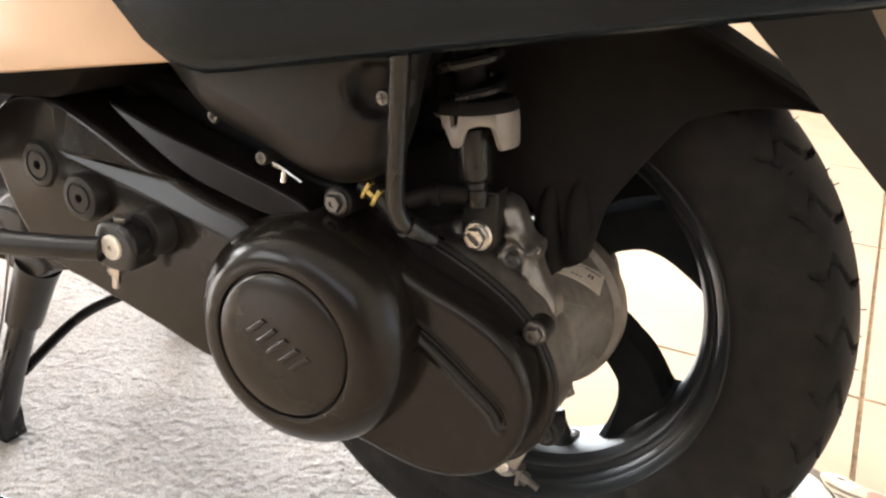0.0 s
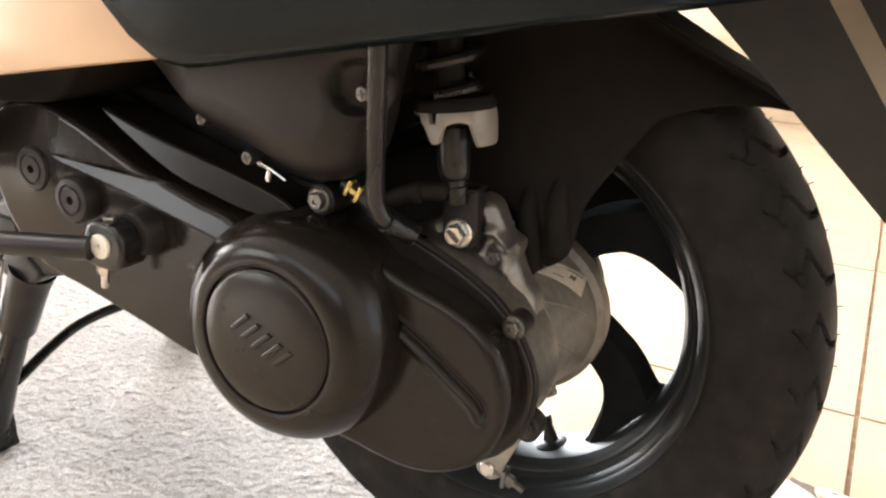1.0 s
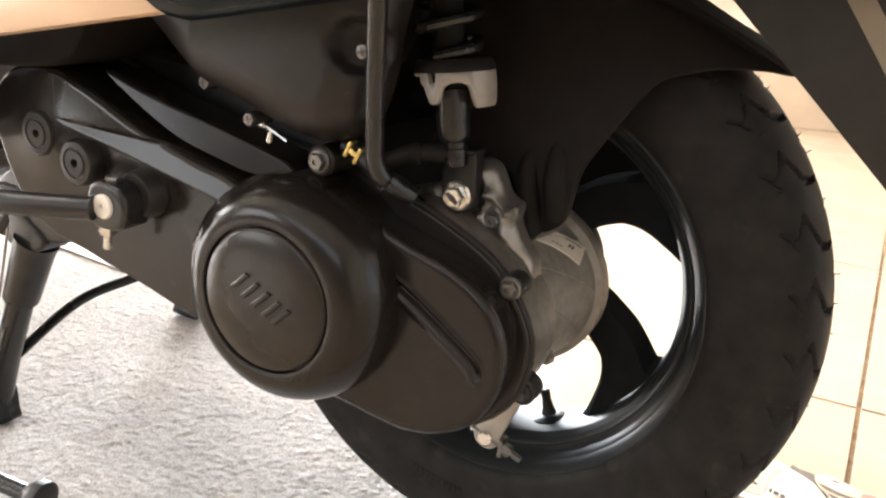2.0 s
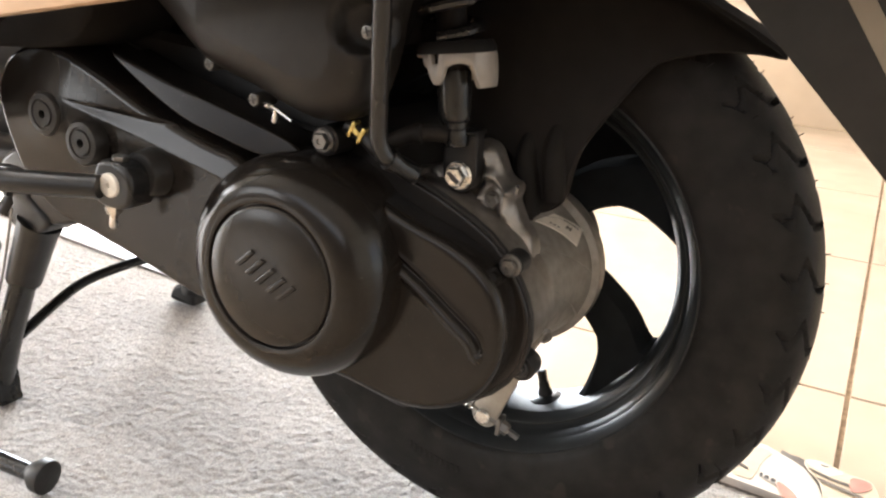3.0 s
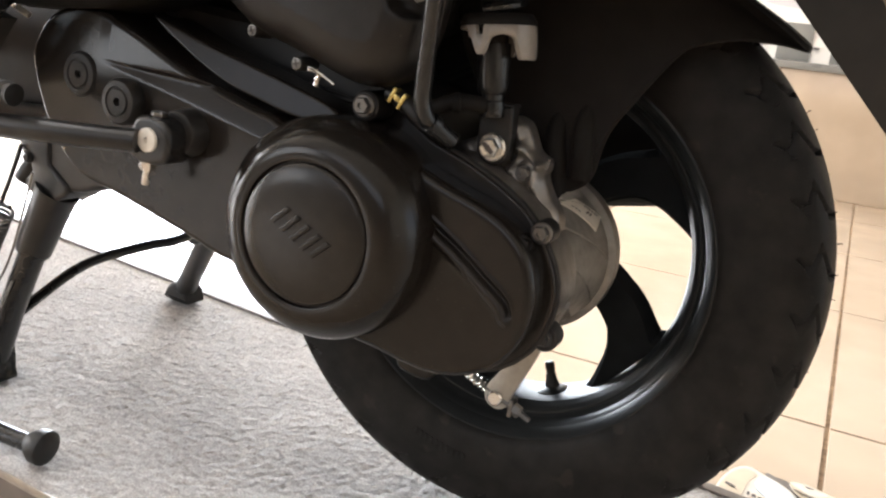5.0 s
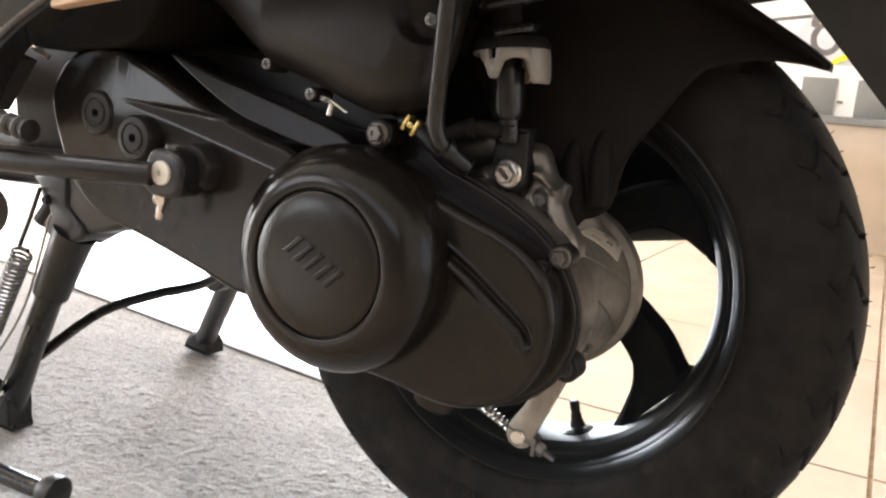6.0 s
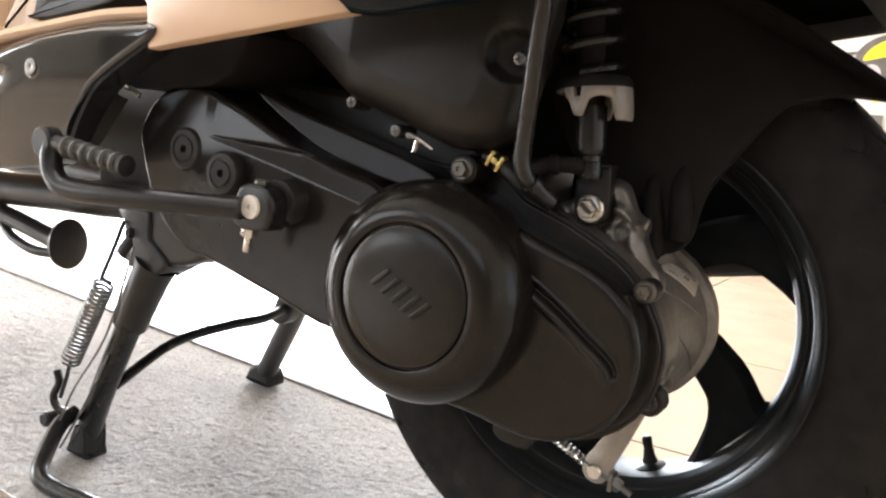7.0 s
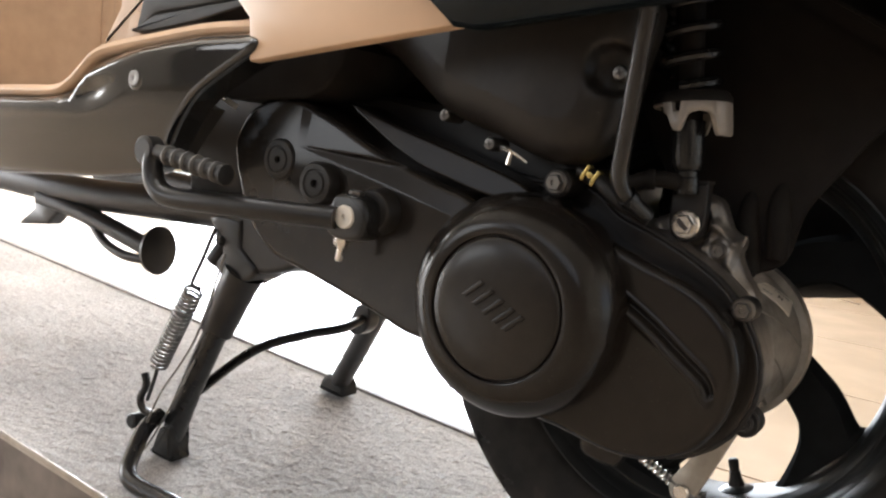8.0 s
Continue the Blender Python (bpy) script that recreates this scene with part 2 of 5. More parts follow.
def resampled(L, step):
    """The closed line with points at even steps."""
    L = np.array(L + [L[0]] if isinstance(L, list) else np.vstack([L, L[:1]]))
    s = np.r_[0, np.cumsum(np.linalg.norm(np.diff(L, axis=0), axis=1))]
    u = np.linspace(0, s[-1], max(8, int(s[-1] / step)), endpoint=False)
    return np.c_[np.interp(u, s, L[:, 0]), np.interp(u, s, L[:, 1])]


def relief(outline, height, back, cell=0.0018, edge=0.003):
    """A casting: its face y = height(X, Z, distance) over the outline in (x, z), with close rings along its edge, walls back to y = back, and its normals."""
    L = resampled(outline, min(0.0022, cell * 1.5))
    nb = len(L)
    pts, want = [L], [np.zeros(nb)]
    for k in (0.04, 0.14, 0.30, 0.52, 0.80, 1.15):
        ring = np.array(inset_loop(L, edge * k))
        ok = np.abs(poly_distance(ring[:, 0], ring[:, 1], L) + edge * k) < 0.06 * edge * k + 1e-5
        pts.append(ring[ok])
    lo, hi = L.min(0), L.max(0)
    X, Z = np.meshgrid(np.arange(lo[0], hi[0], cell), np.arange(lo[1], hi[1], cell), indexing="ij")
    inner = poly_distance(X, Z, L) < -(1.15 * edge + 0.6 * cell)
    pts.append(np.c_[X[inner], Z[inner]])
    P = np.vstack(pts)
    out = delaunay_2d_cdt([Vector(p) for p in P], [(i, (i + 1) % nb) for i in range(nb)], [], 1, 1e-7, True)
    Q, F, origin = out[0], [tuple(f) for f in out[2]], out[3]
    X, Z = np.array([p[0] for p in Q]), np.array([p[1] for p in Q])
    mid = np.array([(X[list(f)].mean(), Z[list(f)].mean()) for f in F])
    F = [f for f, d in zip(F, poly_distance(mid[:, 0], mid[:, 1], L)) if d < 1e-6]
    D = np.minimum(poly_distance(X, Z, L), 0)
    on = np.array([any(i < nb for i in o) for o in origin])
    D[on] = 0
    F = [f if (X[f[1]] - X[f[0]]) * (Z[f[2]] - Z[f[0]]) - (X[f[2]] - X[f[0]]) * (Z[f[1]] - Z[f[0]]) > 0 else f[::-1] for f in F]
    Y = height(X, Z, D)
    h = 0.0003
    sx = (height(X + h, Z, poly_distance(X + h, Z, L)) - height(X - h, Z, poly_distance(X - h, Z, L))) / (2 * h)
    sz = (height(X, Z + h, poly_distance(X, Z + h, L)) - height(X, Z - h, poly_distance(X, Z - h, L))) / (2 * h)
    N = np.c_[sx, -np.ones(len(sx)), sz]
    N = (N / np.linalg.norm(N, axis=1)[:, None]).tolist()
    V = np.c_[X, Y, Z].tolist()
    count = {(f[i], f[(i + 1) % 3]) for f in F for i in range(3)}
    side, wall = {}, []
    for a, b in sorted(count):
        if (b, a) not in count:
            wall.append((a, b))
            n = np.array((Z[b] - Z[a], X[a] - X[b]))
            for i in (a, b):
                side[i] = side.get(i, np.zeros(2)) + n
    rim = {}
    for i, n in side.items():
        n = n / (np.linalg.norm(n) + 1e-12)
        rim[i] = len(V)
        V += [V[i], [V[i][0], back, V[i][2]]]
        N += [[n[0], 0.0, n[1]]] * 2
    F += [(rim[b], rim[a], rim[a] + 1, rim[b] + 1) for a, b in wall]
    return V, F, N


def dome(d, r):
    """Height lost at a distance d (negative inside) from a rounded edge of radius r."""
    u = np.clip(1 + d / r, 0, 1)
    return r * (1 - np.sqrt(np.clip(1 - u * u, 0, 1)))


def lost(d, r, slope=1.3):
    """As dome, and falling on steeply outside the edge."""
    return dome(d, r) + slope * np.maximum(d, 0)


def blend(a, b, k):
    """The smooth smaller one of two."""
    h = np.clip(0.5 + 0.5 * (b - a) / k, 0, 1)
    return b + (a - b) * h - k * h * (1 - h)

# ---- the large structure: show room ----
def setting(name, shape, mat, label="", angle=30):
    return tagged(mesh_ob(name, *shape, mat, None, label, angle), kind="structure")


XW, XE, YS, YN, TOP = -6.0, 4.0, -4.6, 4.0, 3.0
floor = setting("floor", box(XW, YS, FLOOR - 0.12, XE, YN + 2.5, FLOOR - 0.005), GROUT, "brown grout bed of the cream tiled floor")
setting("ceiling", box(XW, YS, TOP, XE, YN + 0.2, TOP + 0.12), CEIL, "plain white painted ceiling")
# Lamp openings in the west, east and south walls are unseen and added.
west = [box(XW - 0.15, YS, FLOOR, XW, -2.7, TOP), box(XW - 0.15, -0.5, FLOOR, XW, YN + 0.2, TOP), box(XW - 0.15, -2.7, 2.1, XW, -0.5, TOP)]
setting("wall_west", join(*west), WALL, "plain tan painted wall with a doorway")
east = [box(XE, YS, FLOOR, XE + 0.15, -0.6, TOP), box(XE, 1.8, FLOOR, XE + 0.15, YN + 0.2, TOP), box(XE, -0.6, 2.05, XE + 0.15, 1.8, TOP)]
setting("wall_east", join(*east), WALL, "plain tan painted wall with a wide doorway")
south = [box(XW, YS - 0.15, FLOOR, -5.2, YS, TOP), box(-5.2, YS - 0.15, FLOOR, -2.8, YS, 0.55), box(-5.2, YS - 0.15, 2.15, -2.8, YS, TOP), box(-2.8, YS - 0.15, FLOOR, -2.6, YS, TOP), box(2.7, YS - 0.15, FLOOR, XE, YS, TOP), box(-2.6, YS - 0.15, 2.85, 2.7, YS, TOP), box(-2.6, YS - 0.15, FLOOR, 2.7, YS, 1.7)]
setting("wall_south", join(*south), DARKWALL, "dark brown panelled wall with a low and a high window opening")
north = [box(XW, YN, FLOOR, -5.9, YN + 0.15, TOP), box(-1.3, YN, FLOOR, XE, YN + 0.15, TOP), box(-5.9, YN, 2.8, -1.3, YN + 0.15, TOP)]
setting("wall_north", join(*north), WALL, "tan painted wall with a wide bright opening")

for lx in (-1.7, -0.3):
    f = thing("ceiling_light", "white ceiling panel light fitting", "ceiling light", Matrix.Translation((lx, -0.7, TOP)), group="ceiling lights")
    mesh_ob("housing", *box(-0.32, -0.64, -0.06, 0.32, 0.64, 0.0, 0.004), WHITE, f)

# ---- ramp under the scooter ----
X0, X1, Y0, Y1 = -2.3, 0.9, -0.238, 0.246


def under(x):
    """Height of the floor in the ramp's own frame."""
    return (FLOOR + x * math.sin(radians(4.2))) / math.cos(radians(4.2))


ramp = thing("display_ramp", "low sloping display ramp with grey felt carpet and metal trim", "display ramp", G)
V = [(x, y, z) for x in (X0, X1) for y in (Y0, Y1) for z in (under(x), -0.006)]
mesh_ob("body", V, [(0, 1, 3, 2), (4, 6, 7, 5), (0, 4, 5, 1), (2, 3, 7, 6), (1, 5, 7, 3), (0, 2, 6, 4)], PLINTH, ramp, "brown laminate sides")


def carpet_sheet():
    nx, ny = 800, 200
    rng = np.random.default_rng(4)
    xs, ys = np.linspace(-1.45, 0.55, nx), np.linspace(Y0 + 0.002, Y1 - 0.002, ny)
    X, Y = np.meshgrid(xs, ys, indexing="ij")
    Z = 0.00055 * rng.standard_normal(X.shape)
    for s, a in ((2, 0.0006), (4, 0.0005), (9, 0.0002)):
        k = rng.standard_normal((nx // s + 3, ny // s + 3))
        u, v = np.arange(nx)[:, None] / s, np.arange(ny)[None] / s
        i, j, p, q = u.astype(int), v.astype(int), u % 1, v % 1
        Z += a * 0.5 * ((k[i, j] * (1 - p) + k[i + 1, j] * p) * (1 - q) + (k[i, j + 1] * (1 - p) + k[i + 1, j + 1] * p) * q)
    Z = np.clip(Z, -0.004, 0.003)
    ids = np.arange(nx * ny).reshape(nx, ny)
    F = np.stack([ids[:-1, :-1], ids[1:, :-1], ids[1:, 1:], ids[:-1, 1:]], -1).reshape(-1, 4).tolist()
    return np.c_[X.ravel(), Y.ravel(), Z.ravel()].tolist(), F


carpet = mesh_ob("carpet", *carpet_sheet(), CARPET, ramp, "pale grey mottled felt carpet with a worn nap", 180)
for a, b in ((X0, -1.45), (0.55, X1)):
    mesh_ob("carpet", *box(a, Y0 + 0.002, -0.006, b, Y1 - 0.002, 0.0), CARPET, ramp)
for y, s in ((Y0, -1), (Y1, 1)):
    w = 0.0 if s < 0 else 0.012
    a, b = sorted((y - s * w, y + s * (0.0018 if s < 0 else 0.004)))
    mesh_ob("edge_trim", *join(box(X0, a, -0.003, X1, b, 0.0035, 0.0008), box(X0, min(y, y + s * 0.0016), -0.005, X1, max(y, y + s * 0.0016), -0.003)), TRIMALU if s < 0 else PLINTH, ramp, "thin bright aluminium angle trim" if s < 0 else "dark brown laminate edge strip")

# ---- far wall: block in place of far floor, grey panels between white bars, printed banner ----
PY = YN - 0.004
# Added block that stands in for the far stretch of tiled floor.
tagged(mesh_ob("far_floor_block", *box(-1.3, PY - 0.30, FLOOR, 3.9, PY, 0.50, 0.006), TILE, None, "low cream tiled plinth along the far wall"), category="plinth", kind="structure")
tagged(mesh_ob("ledge", *box(-1.3, PY - 0.32, 0.50, 3.9, PY, 0.535, 0.004), GREYPANEL, None, "dark grey ledge on the tiled plinth"), category="ledge", kind="structure")


def far_cabinet(x0, x1):
    c = thing("wall_cabinet", "grey laminate cabinet with white uprights on the dark ledge", "cabinet", Matrix.Translation((x0, PY, 0.535)), group="cabinets on the ledge")
    w = x1 - x0
    mesh_ob("body", *box(0.0, -0.20, 0.0, w, 0, 0.235), WHITE, c, "white enamelled carcass")
    mesh_ob("door_panel", *box(0.045, -0.212, 0.004, w - 0.045, -0.2, 0.178, 0.003), GREYPANEL, c, "grey laminate door")
    mesh_ob("handle", *box(w - 0.035, -0.222, 0.065, w - 0.008, -0.2, 0.075, 0.002), DARKPRINT, c)
    return c


for i in range(-3, 7):
    far_cabinet(-0.185 + 0.243 * i, -0.185 + 0.243 * (i + 1))


def banner():
    b = thing("wall_banner", "printed white wall banner with yellow and grey bodywork shapes", "banner", Matrix.Translation((0, PY, 0)))
    mesh_ob("sheet", *box(-0.9, -0.012, 0.775, 1.4, -0.004, 1.9), WHITE, b)

    def patch(name, pts, mat, d):
        mesh_ob(name, *slab(pts, [(0, -0.012), (0, -0.012 - d)], 4), mat, b)

    patch("grey_shape", [(-0.20, 0.80), (-0.23, 0.88), (-0.19, 0.99), (-0.08, 1.08), (0.10, 1.04), (0.30, 0.98), (0.5, 0.8)], PALEPRINT, 0.002)
    patch("wheel_print", [(-0.17 + 0.0 + 0.075 * math.cos(a) + 0.09, 0.915 + 0.085 * math.sin(a)) for a in [k * math.pi / 5 for k in range(10)]], DARKPRINT, 0.003)
    patch("wheel_centre", [(-0.08 + 0.045 * math.cos(a), 0.915 + 0.055 * math.sin(a)) for a in [k * math.pi / 4 for k in range(8)]], PALEPRINT, 0.004)
    patch("dark_shape", [(-0.16, 0.97), (-0.12, 1.07), (0.02, 1.12), (0.16, 1.02), (0.08, 0.93), (-0.04, 0.97)], DARKPRINT, 0.0045)
    patch("yellow_shape", [(-0.125, 0.985), (-0.10, 1.04), (-0.03, 1.085), (0.03, 1.06), (0.01, 0.985), (-0.02, 1.005), (-0.07, 0.995)], YELLOW, 0.006)
    patch("yellow_stripe", [(-0.05, 0.80), (0.06, 0.865), (0.30, 0.92), (0.30, 0.895), (0.08, 0.838), (-0.03, 0.79)], YELLOW, 0.006)
    patch("grey_stripe", [(-0.35, 1.0), (-0.1, 1.035), (-0.1, 1.022), (-0.35, 0.985)], DARKPRINT, 0.002)


banner()


# ---- printed papers on the floor beside the ramp ----
def paper(name, label, outline, z, mat, prints, m):
    p = thing(name, label, "paper", m, group="loose printed papers")
    mesh_ob("sheet", *slab(outline, [(0, 0), (0.0003, 0.0012)], 3, lambda x, y, q: (x, q, y + 0.006 * math.sin(9 * x) ** 2)), mat, p)
    for k, (n, o, mm) in enumerate(prints):
        mesh_ob(n, *slab(o, [(0, 0.0013), (0, 0.0017)], 3, lambda x, y, q: (x, q, y + 0.0004 * k + 0.006 * math.sin(9 * x) ** 2)), mm, p)


paper("leaflet", "crumpled white leaflet with a pale blue panel beside the ramp", [(0.190, 0.300), (0.192, 0.360), (0.203, 0.432), (0.224, 0.467), (0.249, 0.458), (0.280, 0.441), (0.297, 0.417), (0.308, 0.384), (0.322, 0.330), (0.300, 0.285), (0.220, 0.270)], 0, STICKER,
      [("cream_panel", [(0.198, 0.372), (0.206, 0.425), (0.222, 0.456), (0.240, 0.450), (0.231, 0.420), (0.226, 0.372), (0.214, 0.366)], CREAMPAPER),
       ("blue_panel", [(0.240, 0.430), (0.250, 0.451), (0.278, 0.436), (0.294, 0.410), (0.303, 0.380), (0.308, 0.340), (0.281, 0.352), (0.262, 0.384), (0.243, 0.405)], BLUEPRINT),
       ("red_panel", [(0.254, 0.379), (0.266, 0.377), (0.280, 0.362), (0.286, 0.335), (0.266, 0.345)], REDPRINT),
       ("text_bar", [(0.206, 0.396), (0.217, 0.391), (0.2165, 0.387), (0.2050, 0.391)], INKANDSHADE), ("text_bar", [(0.2335, 0.388), (0.2365, 0.387), (0.2360, 0.379), (0.2330, 0.380)], INKANDSHADE),
       ("text_bar", [(0.2395, 0.385), (0.2445, 0.384), (0.2440, 0.377), (0.2390, 0.378)], INKANDSHADE), ("text_bar", [(0.2475, 0.382), (0.2525, 0.381), (0.2520, 0.374), (0.2470, 0.375)], INKANDSHADE)], pose(0, 0, FLOOR))
paper("brochure", "brown-edged folded brochure lying under the leaflet", [(0.249, 0.463), (0.262, 0.466), (0.281, 0.463), (0.293, 0.436), (0.316, 0.419), (0.330, 0.412), (0.330, 0.360), (0.300, 0.340), (0.262, 0.360)], 0, PLINTH, [], pose(0, 0, FLOOR - 0.001))
# Its folds are flat dark strips that paint the crease shade.
paper("magazine", "folded cream and red printed magazine lying on the tiles", [(0.281, 0.451), (0.298, 0.461), (0.316, 0.457), (0.333, 0.449), (0.350, 0.447), (0.364, 0.440), (0.372, 0.400), (0.360, 0.340), (0.320, 0.330), (0.303, 0.404), (0.287, 0.428)], 0, CREAMPAPER,
      [("pale_page", [(0.282, 0.449), (0.298, 0.457), (0.314, 0.452), (0.329, 0.445), (0.312, 0.428), (0.295, 0.436)], STICKER), ("red_panel", [(0.337, 0.437), (0.350, 0.443), (0.362, 0.437), (0.358, 0.418), (0.340, 0.406)], REDPRINT),
       ("fold_shade_strip", [(0.289, 0.431), (0.312, 0.424), (0.336, 0.421), (0.334, 0.416), (0.310, 0.419), (0.290, 0.427)], PLINTH), ("fold_shade_strip", [(0.300, 0.449), (0.306, 0.451), (0.311, 0.449), (0.305, 0.447)], GREYPANEL), ("fold_shade_strip", [(0.302, 0.412), (0.330, 0.405), (0.352, 0.398), (0.350, 0.393), (0.328, 0.399), (0.302, 0.407)], PLINTH)], pose(0, 0, FLOOR + 0.006))

# ---- the scooter ----
scooter = thing("motor_scooter", "dark blue and beige motor scooter on its black centre stand", "motor scooter", G)
LEFT = (0, -1, 0)  # the scooter's left side, towards the walker


def part(name, shape, mat, parent=None, label="", angle=38):
    return mesh_ob(name, shape[0], shape[1], mat, parent or scooter, label, angle, shape[2] if len(shape) > 2 else None)


# transmission cover
BX, BZ = -0.108, 0.291
CASE = smooth_line([(-0.430, 0.372), (-0.432, 0.405), (-0.425, 0.430), (-0.370, 0.428), (-0.287, 0.408), (-0.200, 0.391), (-0.130, 0.383), (-0.098, 0.390), (-0.075, 0.384), (-0.056, 0.3715), (-0.0258, 0.3630), (0.0116, 0.3485), (0.037, 0.3325),
                    (0.0590, 0.304), (0.0665, 0.279), (0.0625, 0.249), (0.046, 0.2235), (0.018, 0.2060), (-0.027, 0.200), (-0.078, 0.2075), (-0.120, 0.2075), (-0.155, 0.218), (-0.180, 0.238), (-0.2365, 0.249), (-0.305, 0.261),
                    (-0.350, 0.268), (-0.385, 0.290), (-0.408, 0.325)], 4, True)
ARM = smooth_line([(-0.4130, 0.361), (-0.4085, 0.380), (-0.396, 0.398), (-0.372, 0.4105), (-0.346, 0.4130), (-0.3270, 0.4090), (-0.297, 0.4005), (-0.2617, 0.3880), (-0.2290, 0.3782), (-0.187, 0.3690), (-0.155, 0.3625), (-0.120, 0.335), (-0.110, 0.260), (-0.178, 0.244), (-0.2365, 0.254), (-0.305, 0.266),
                   (-0.350, 0.273), (-0.382, 0.295), (-0.401, 0.326)], 4, True)
STRIP = smooth_line([(-0.294, 0.4175), (-0.245, 0.4058), (-0.200, 0.3972), (-0.150, 0.3872), (-0.122, 0.3795), (-0.115, 0.3700), (-0.149, 0.3672), (-0.184, 0.3730), (-0.220, 0.3812), (-0.262, 0.3992)], 4, True)
LOBE = smooth_line([(-0.130, 0.300), (-0.100, 0.340), (-0.070, 0.3540), (-0.050, 0.3540), (-0.020, 0.3458), (0.009, 0.3388), (0.032, 0.3283), (0.0500, 0.3108), (0.0592, 0.2870), (0.0590, 0.2620), (0.0538, 0.2455), (0.0454, 0.2305), (0.0334, 0.2190), (0.0115, 0.2075), (-0.0124, 0.2025), (-0.0379, 0.2035), (-0.0592, 0.2060), (-0.090, 0.2070), (-0.125, 0.2095), (-0.150, 0.2195), (-0.162, 0.235), (-0.150, 0.265)], 4, True)
GROOVE = smooth_line([(-0.036, 0.3190), (-0.0075, 0.3050), (0.018, 0.2895), (0.0375, 0.2775), (0.0440, 0.2690)], 5)


def line_distance(X, Z, L):
    d = np.full(X.shape, 1e9)
    for a, b in zip(L[:-1], L[1:]):
        e = b - a
        t = np.clip(((X - a[0]) * e[0] + (Z - a[1]) * e[1]) / (e @ e), 0, 1)
        d = np.minimum(d, np.hypot(X - a[0] - t * e[0], Z - a[1] - t * e[1]))
    return d


def cover_face(X, Z, D):
    return -0.133 + dome(D, 0.003)


def lobe_face(X, Z, D):
    g = line_distance(X, Z, GROOVE)
    below = 0.5 + 0.5 * np.tanh(((Z - 0.3050) + 0.565 * (X + 0.0075)) / -0.0015)
    left = np.where(Z > 0.3175, -0.047 + 0.5 * (0.352 - Z), -0.0395)
    step = 1 / (1 + np.exp(np.clip((X - left) / 0.0009, -40, 40)))
    cut_in = 0.0036 * np.exp(-(g / 0.0022) ** 2) - 0.0022 * below * np.exp(-((g - 0.0062) / 0.0034) ** 2) - 0.0008 * (1 - below) * np.exp(-((g - 0.005) / 0.0016) ** 2)
    return -0.1625 + dome(D, 0.0075) + 0.0045 * step * np.clip((Z - 0.272) / 0.022, 0, 1) + (1 - step) * np.clip((0.0475 - X) / 0.004, 0, 1) * cut_in


def soft_plus(v, k):
    return 0.5 * (v + np.sqrt(v * v + k * k))


def arm_face(X, Z, D):
    """Three planes that meet at the plug: a strip that leans back above the lower ridge, a narrow valley, and the flank above the upper ridge."""
    run = np.maximum(X + 0.336, 0.0)
    low, high = 0.374 - 0.157 * run, 0.374 + 0.040 * run
    valley = high - 0.030 * run
    back = 0.30
    front = back * (valley - low) / (high - valley + 1e-6)
    k = 0.0007
    facet = back * (soft_plus(Z - low, k) - soft_plus(Z - valley, k)) - front * (soft_plus(Z - valley, k) - soft_plus(Z - high, k)) + 0.08 * soft_plus(Z - high, k)
    swell = 0.004 * np.exp(-((X + 0.335) / 0.05) ** 2 - ((Z - 0.352) / 0.03) ** 2)
    return -0.1885 - swell + facet * np.clip(run / 0.01, 0, 1) + 0.02 * soft_plus(low - Z, 0.002) + dome(D, 0.005)


cover = part("transmission_cover", relief(CASE, cover_face, -0.118, 0.004, 0.003), COVER, label="satin black cast cover with a round bulge and a ribbed arm", angle=50)
part("arm_panel", relief(ARM, arm_face, -0.138, 0.0017, 0.005), COVER, cover, angle=50)
part("cover_lobe", relief(LOBE, lobe_face, -0.134, 0.0013, 0.0075), COVER, cover)
part("arm_rib", relief(STRIP, lambda X, Z, D: -0.1735 + 0.05 * (X + 0.2) + 0.28 * (Z - 0.385 + 0.25 * (X + 0.2)) + dome(D, 0.0020), -0.136, 0.0024, 0.0020), COVER, cover)
part("gasket_rim", slab([tuple(p) for p in CASE[::2]], [(-0.0015, -0.131), (-0.0025, -0.130), (-0.0025, -0.1265), (0.004, -0.1255)], 1), BLACK, cover)
bulge = [(0.0862, 0.120), (0.0860, 0.160), (0.0855, 0.172)] + [(0.0582 + 0.0273 * u, 0.1705 + 0.034 * math.sqrt(max(0.0, 1 - u ** 1.85))) for u in (0.997, 0.99, 0.975, 0.95, 0.91, 0.86, 0.80, 0.73, 0.66, 0.58, 0.50, 0.42, 0.34, 0.25, 0.15, 0.05)]
bulge += [(0.0556, 0.2047), (0.0546, 0.2043), (0.0541, 0.2034), (0.0539, 0.2010), (0.0, 0.2010)]
part("bulge", lathe([(r, h) for r, h in bulge], axis((BX, 0, BZ), LEFT), 128), COVER, cover, angle=35)
badge = part("badge", lathe([(0, 0.0072), (0.02, 0.0070), (0.038, 0.0060), (0.0500, 0.0042), (0.0522, 0.0030), (0.0530, 0.0012), (0.0530, -0.004)], axis((BX, -0.2015, BZ), LEFT), 96), BADGE, cover, "round satin black badge with a raised emblem")


def emblem_bar(pts, h):
    """A raised stroke of the emblem on the domed badge."""
    def on(x, y, z):
        u, v = x * math.cos(radians(-24)) - z * math.sin(radians(-24)), x * math.sin(radians(-24)) + z * math.cos(radians(-24))
        return BX + u, -0.2015 - 0.0070 + 2.2 * (u * u + v * v) - y, BZ + 0.004 + v
    return slab(pts, [(0, -0.001), (0, h * 0.6), (0.0003, h * 0.9), (0.0007, h)], 1, on)


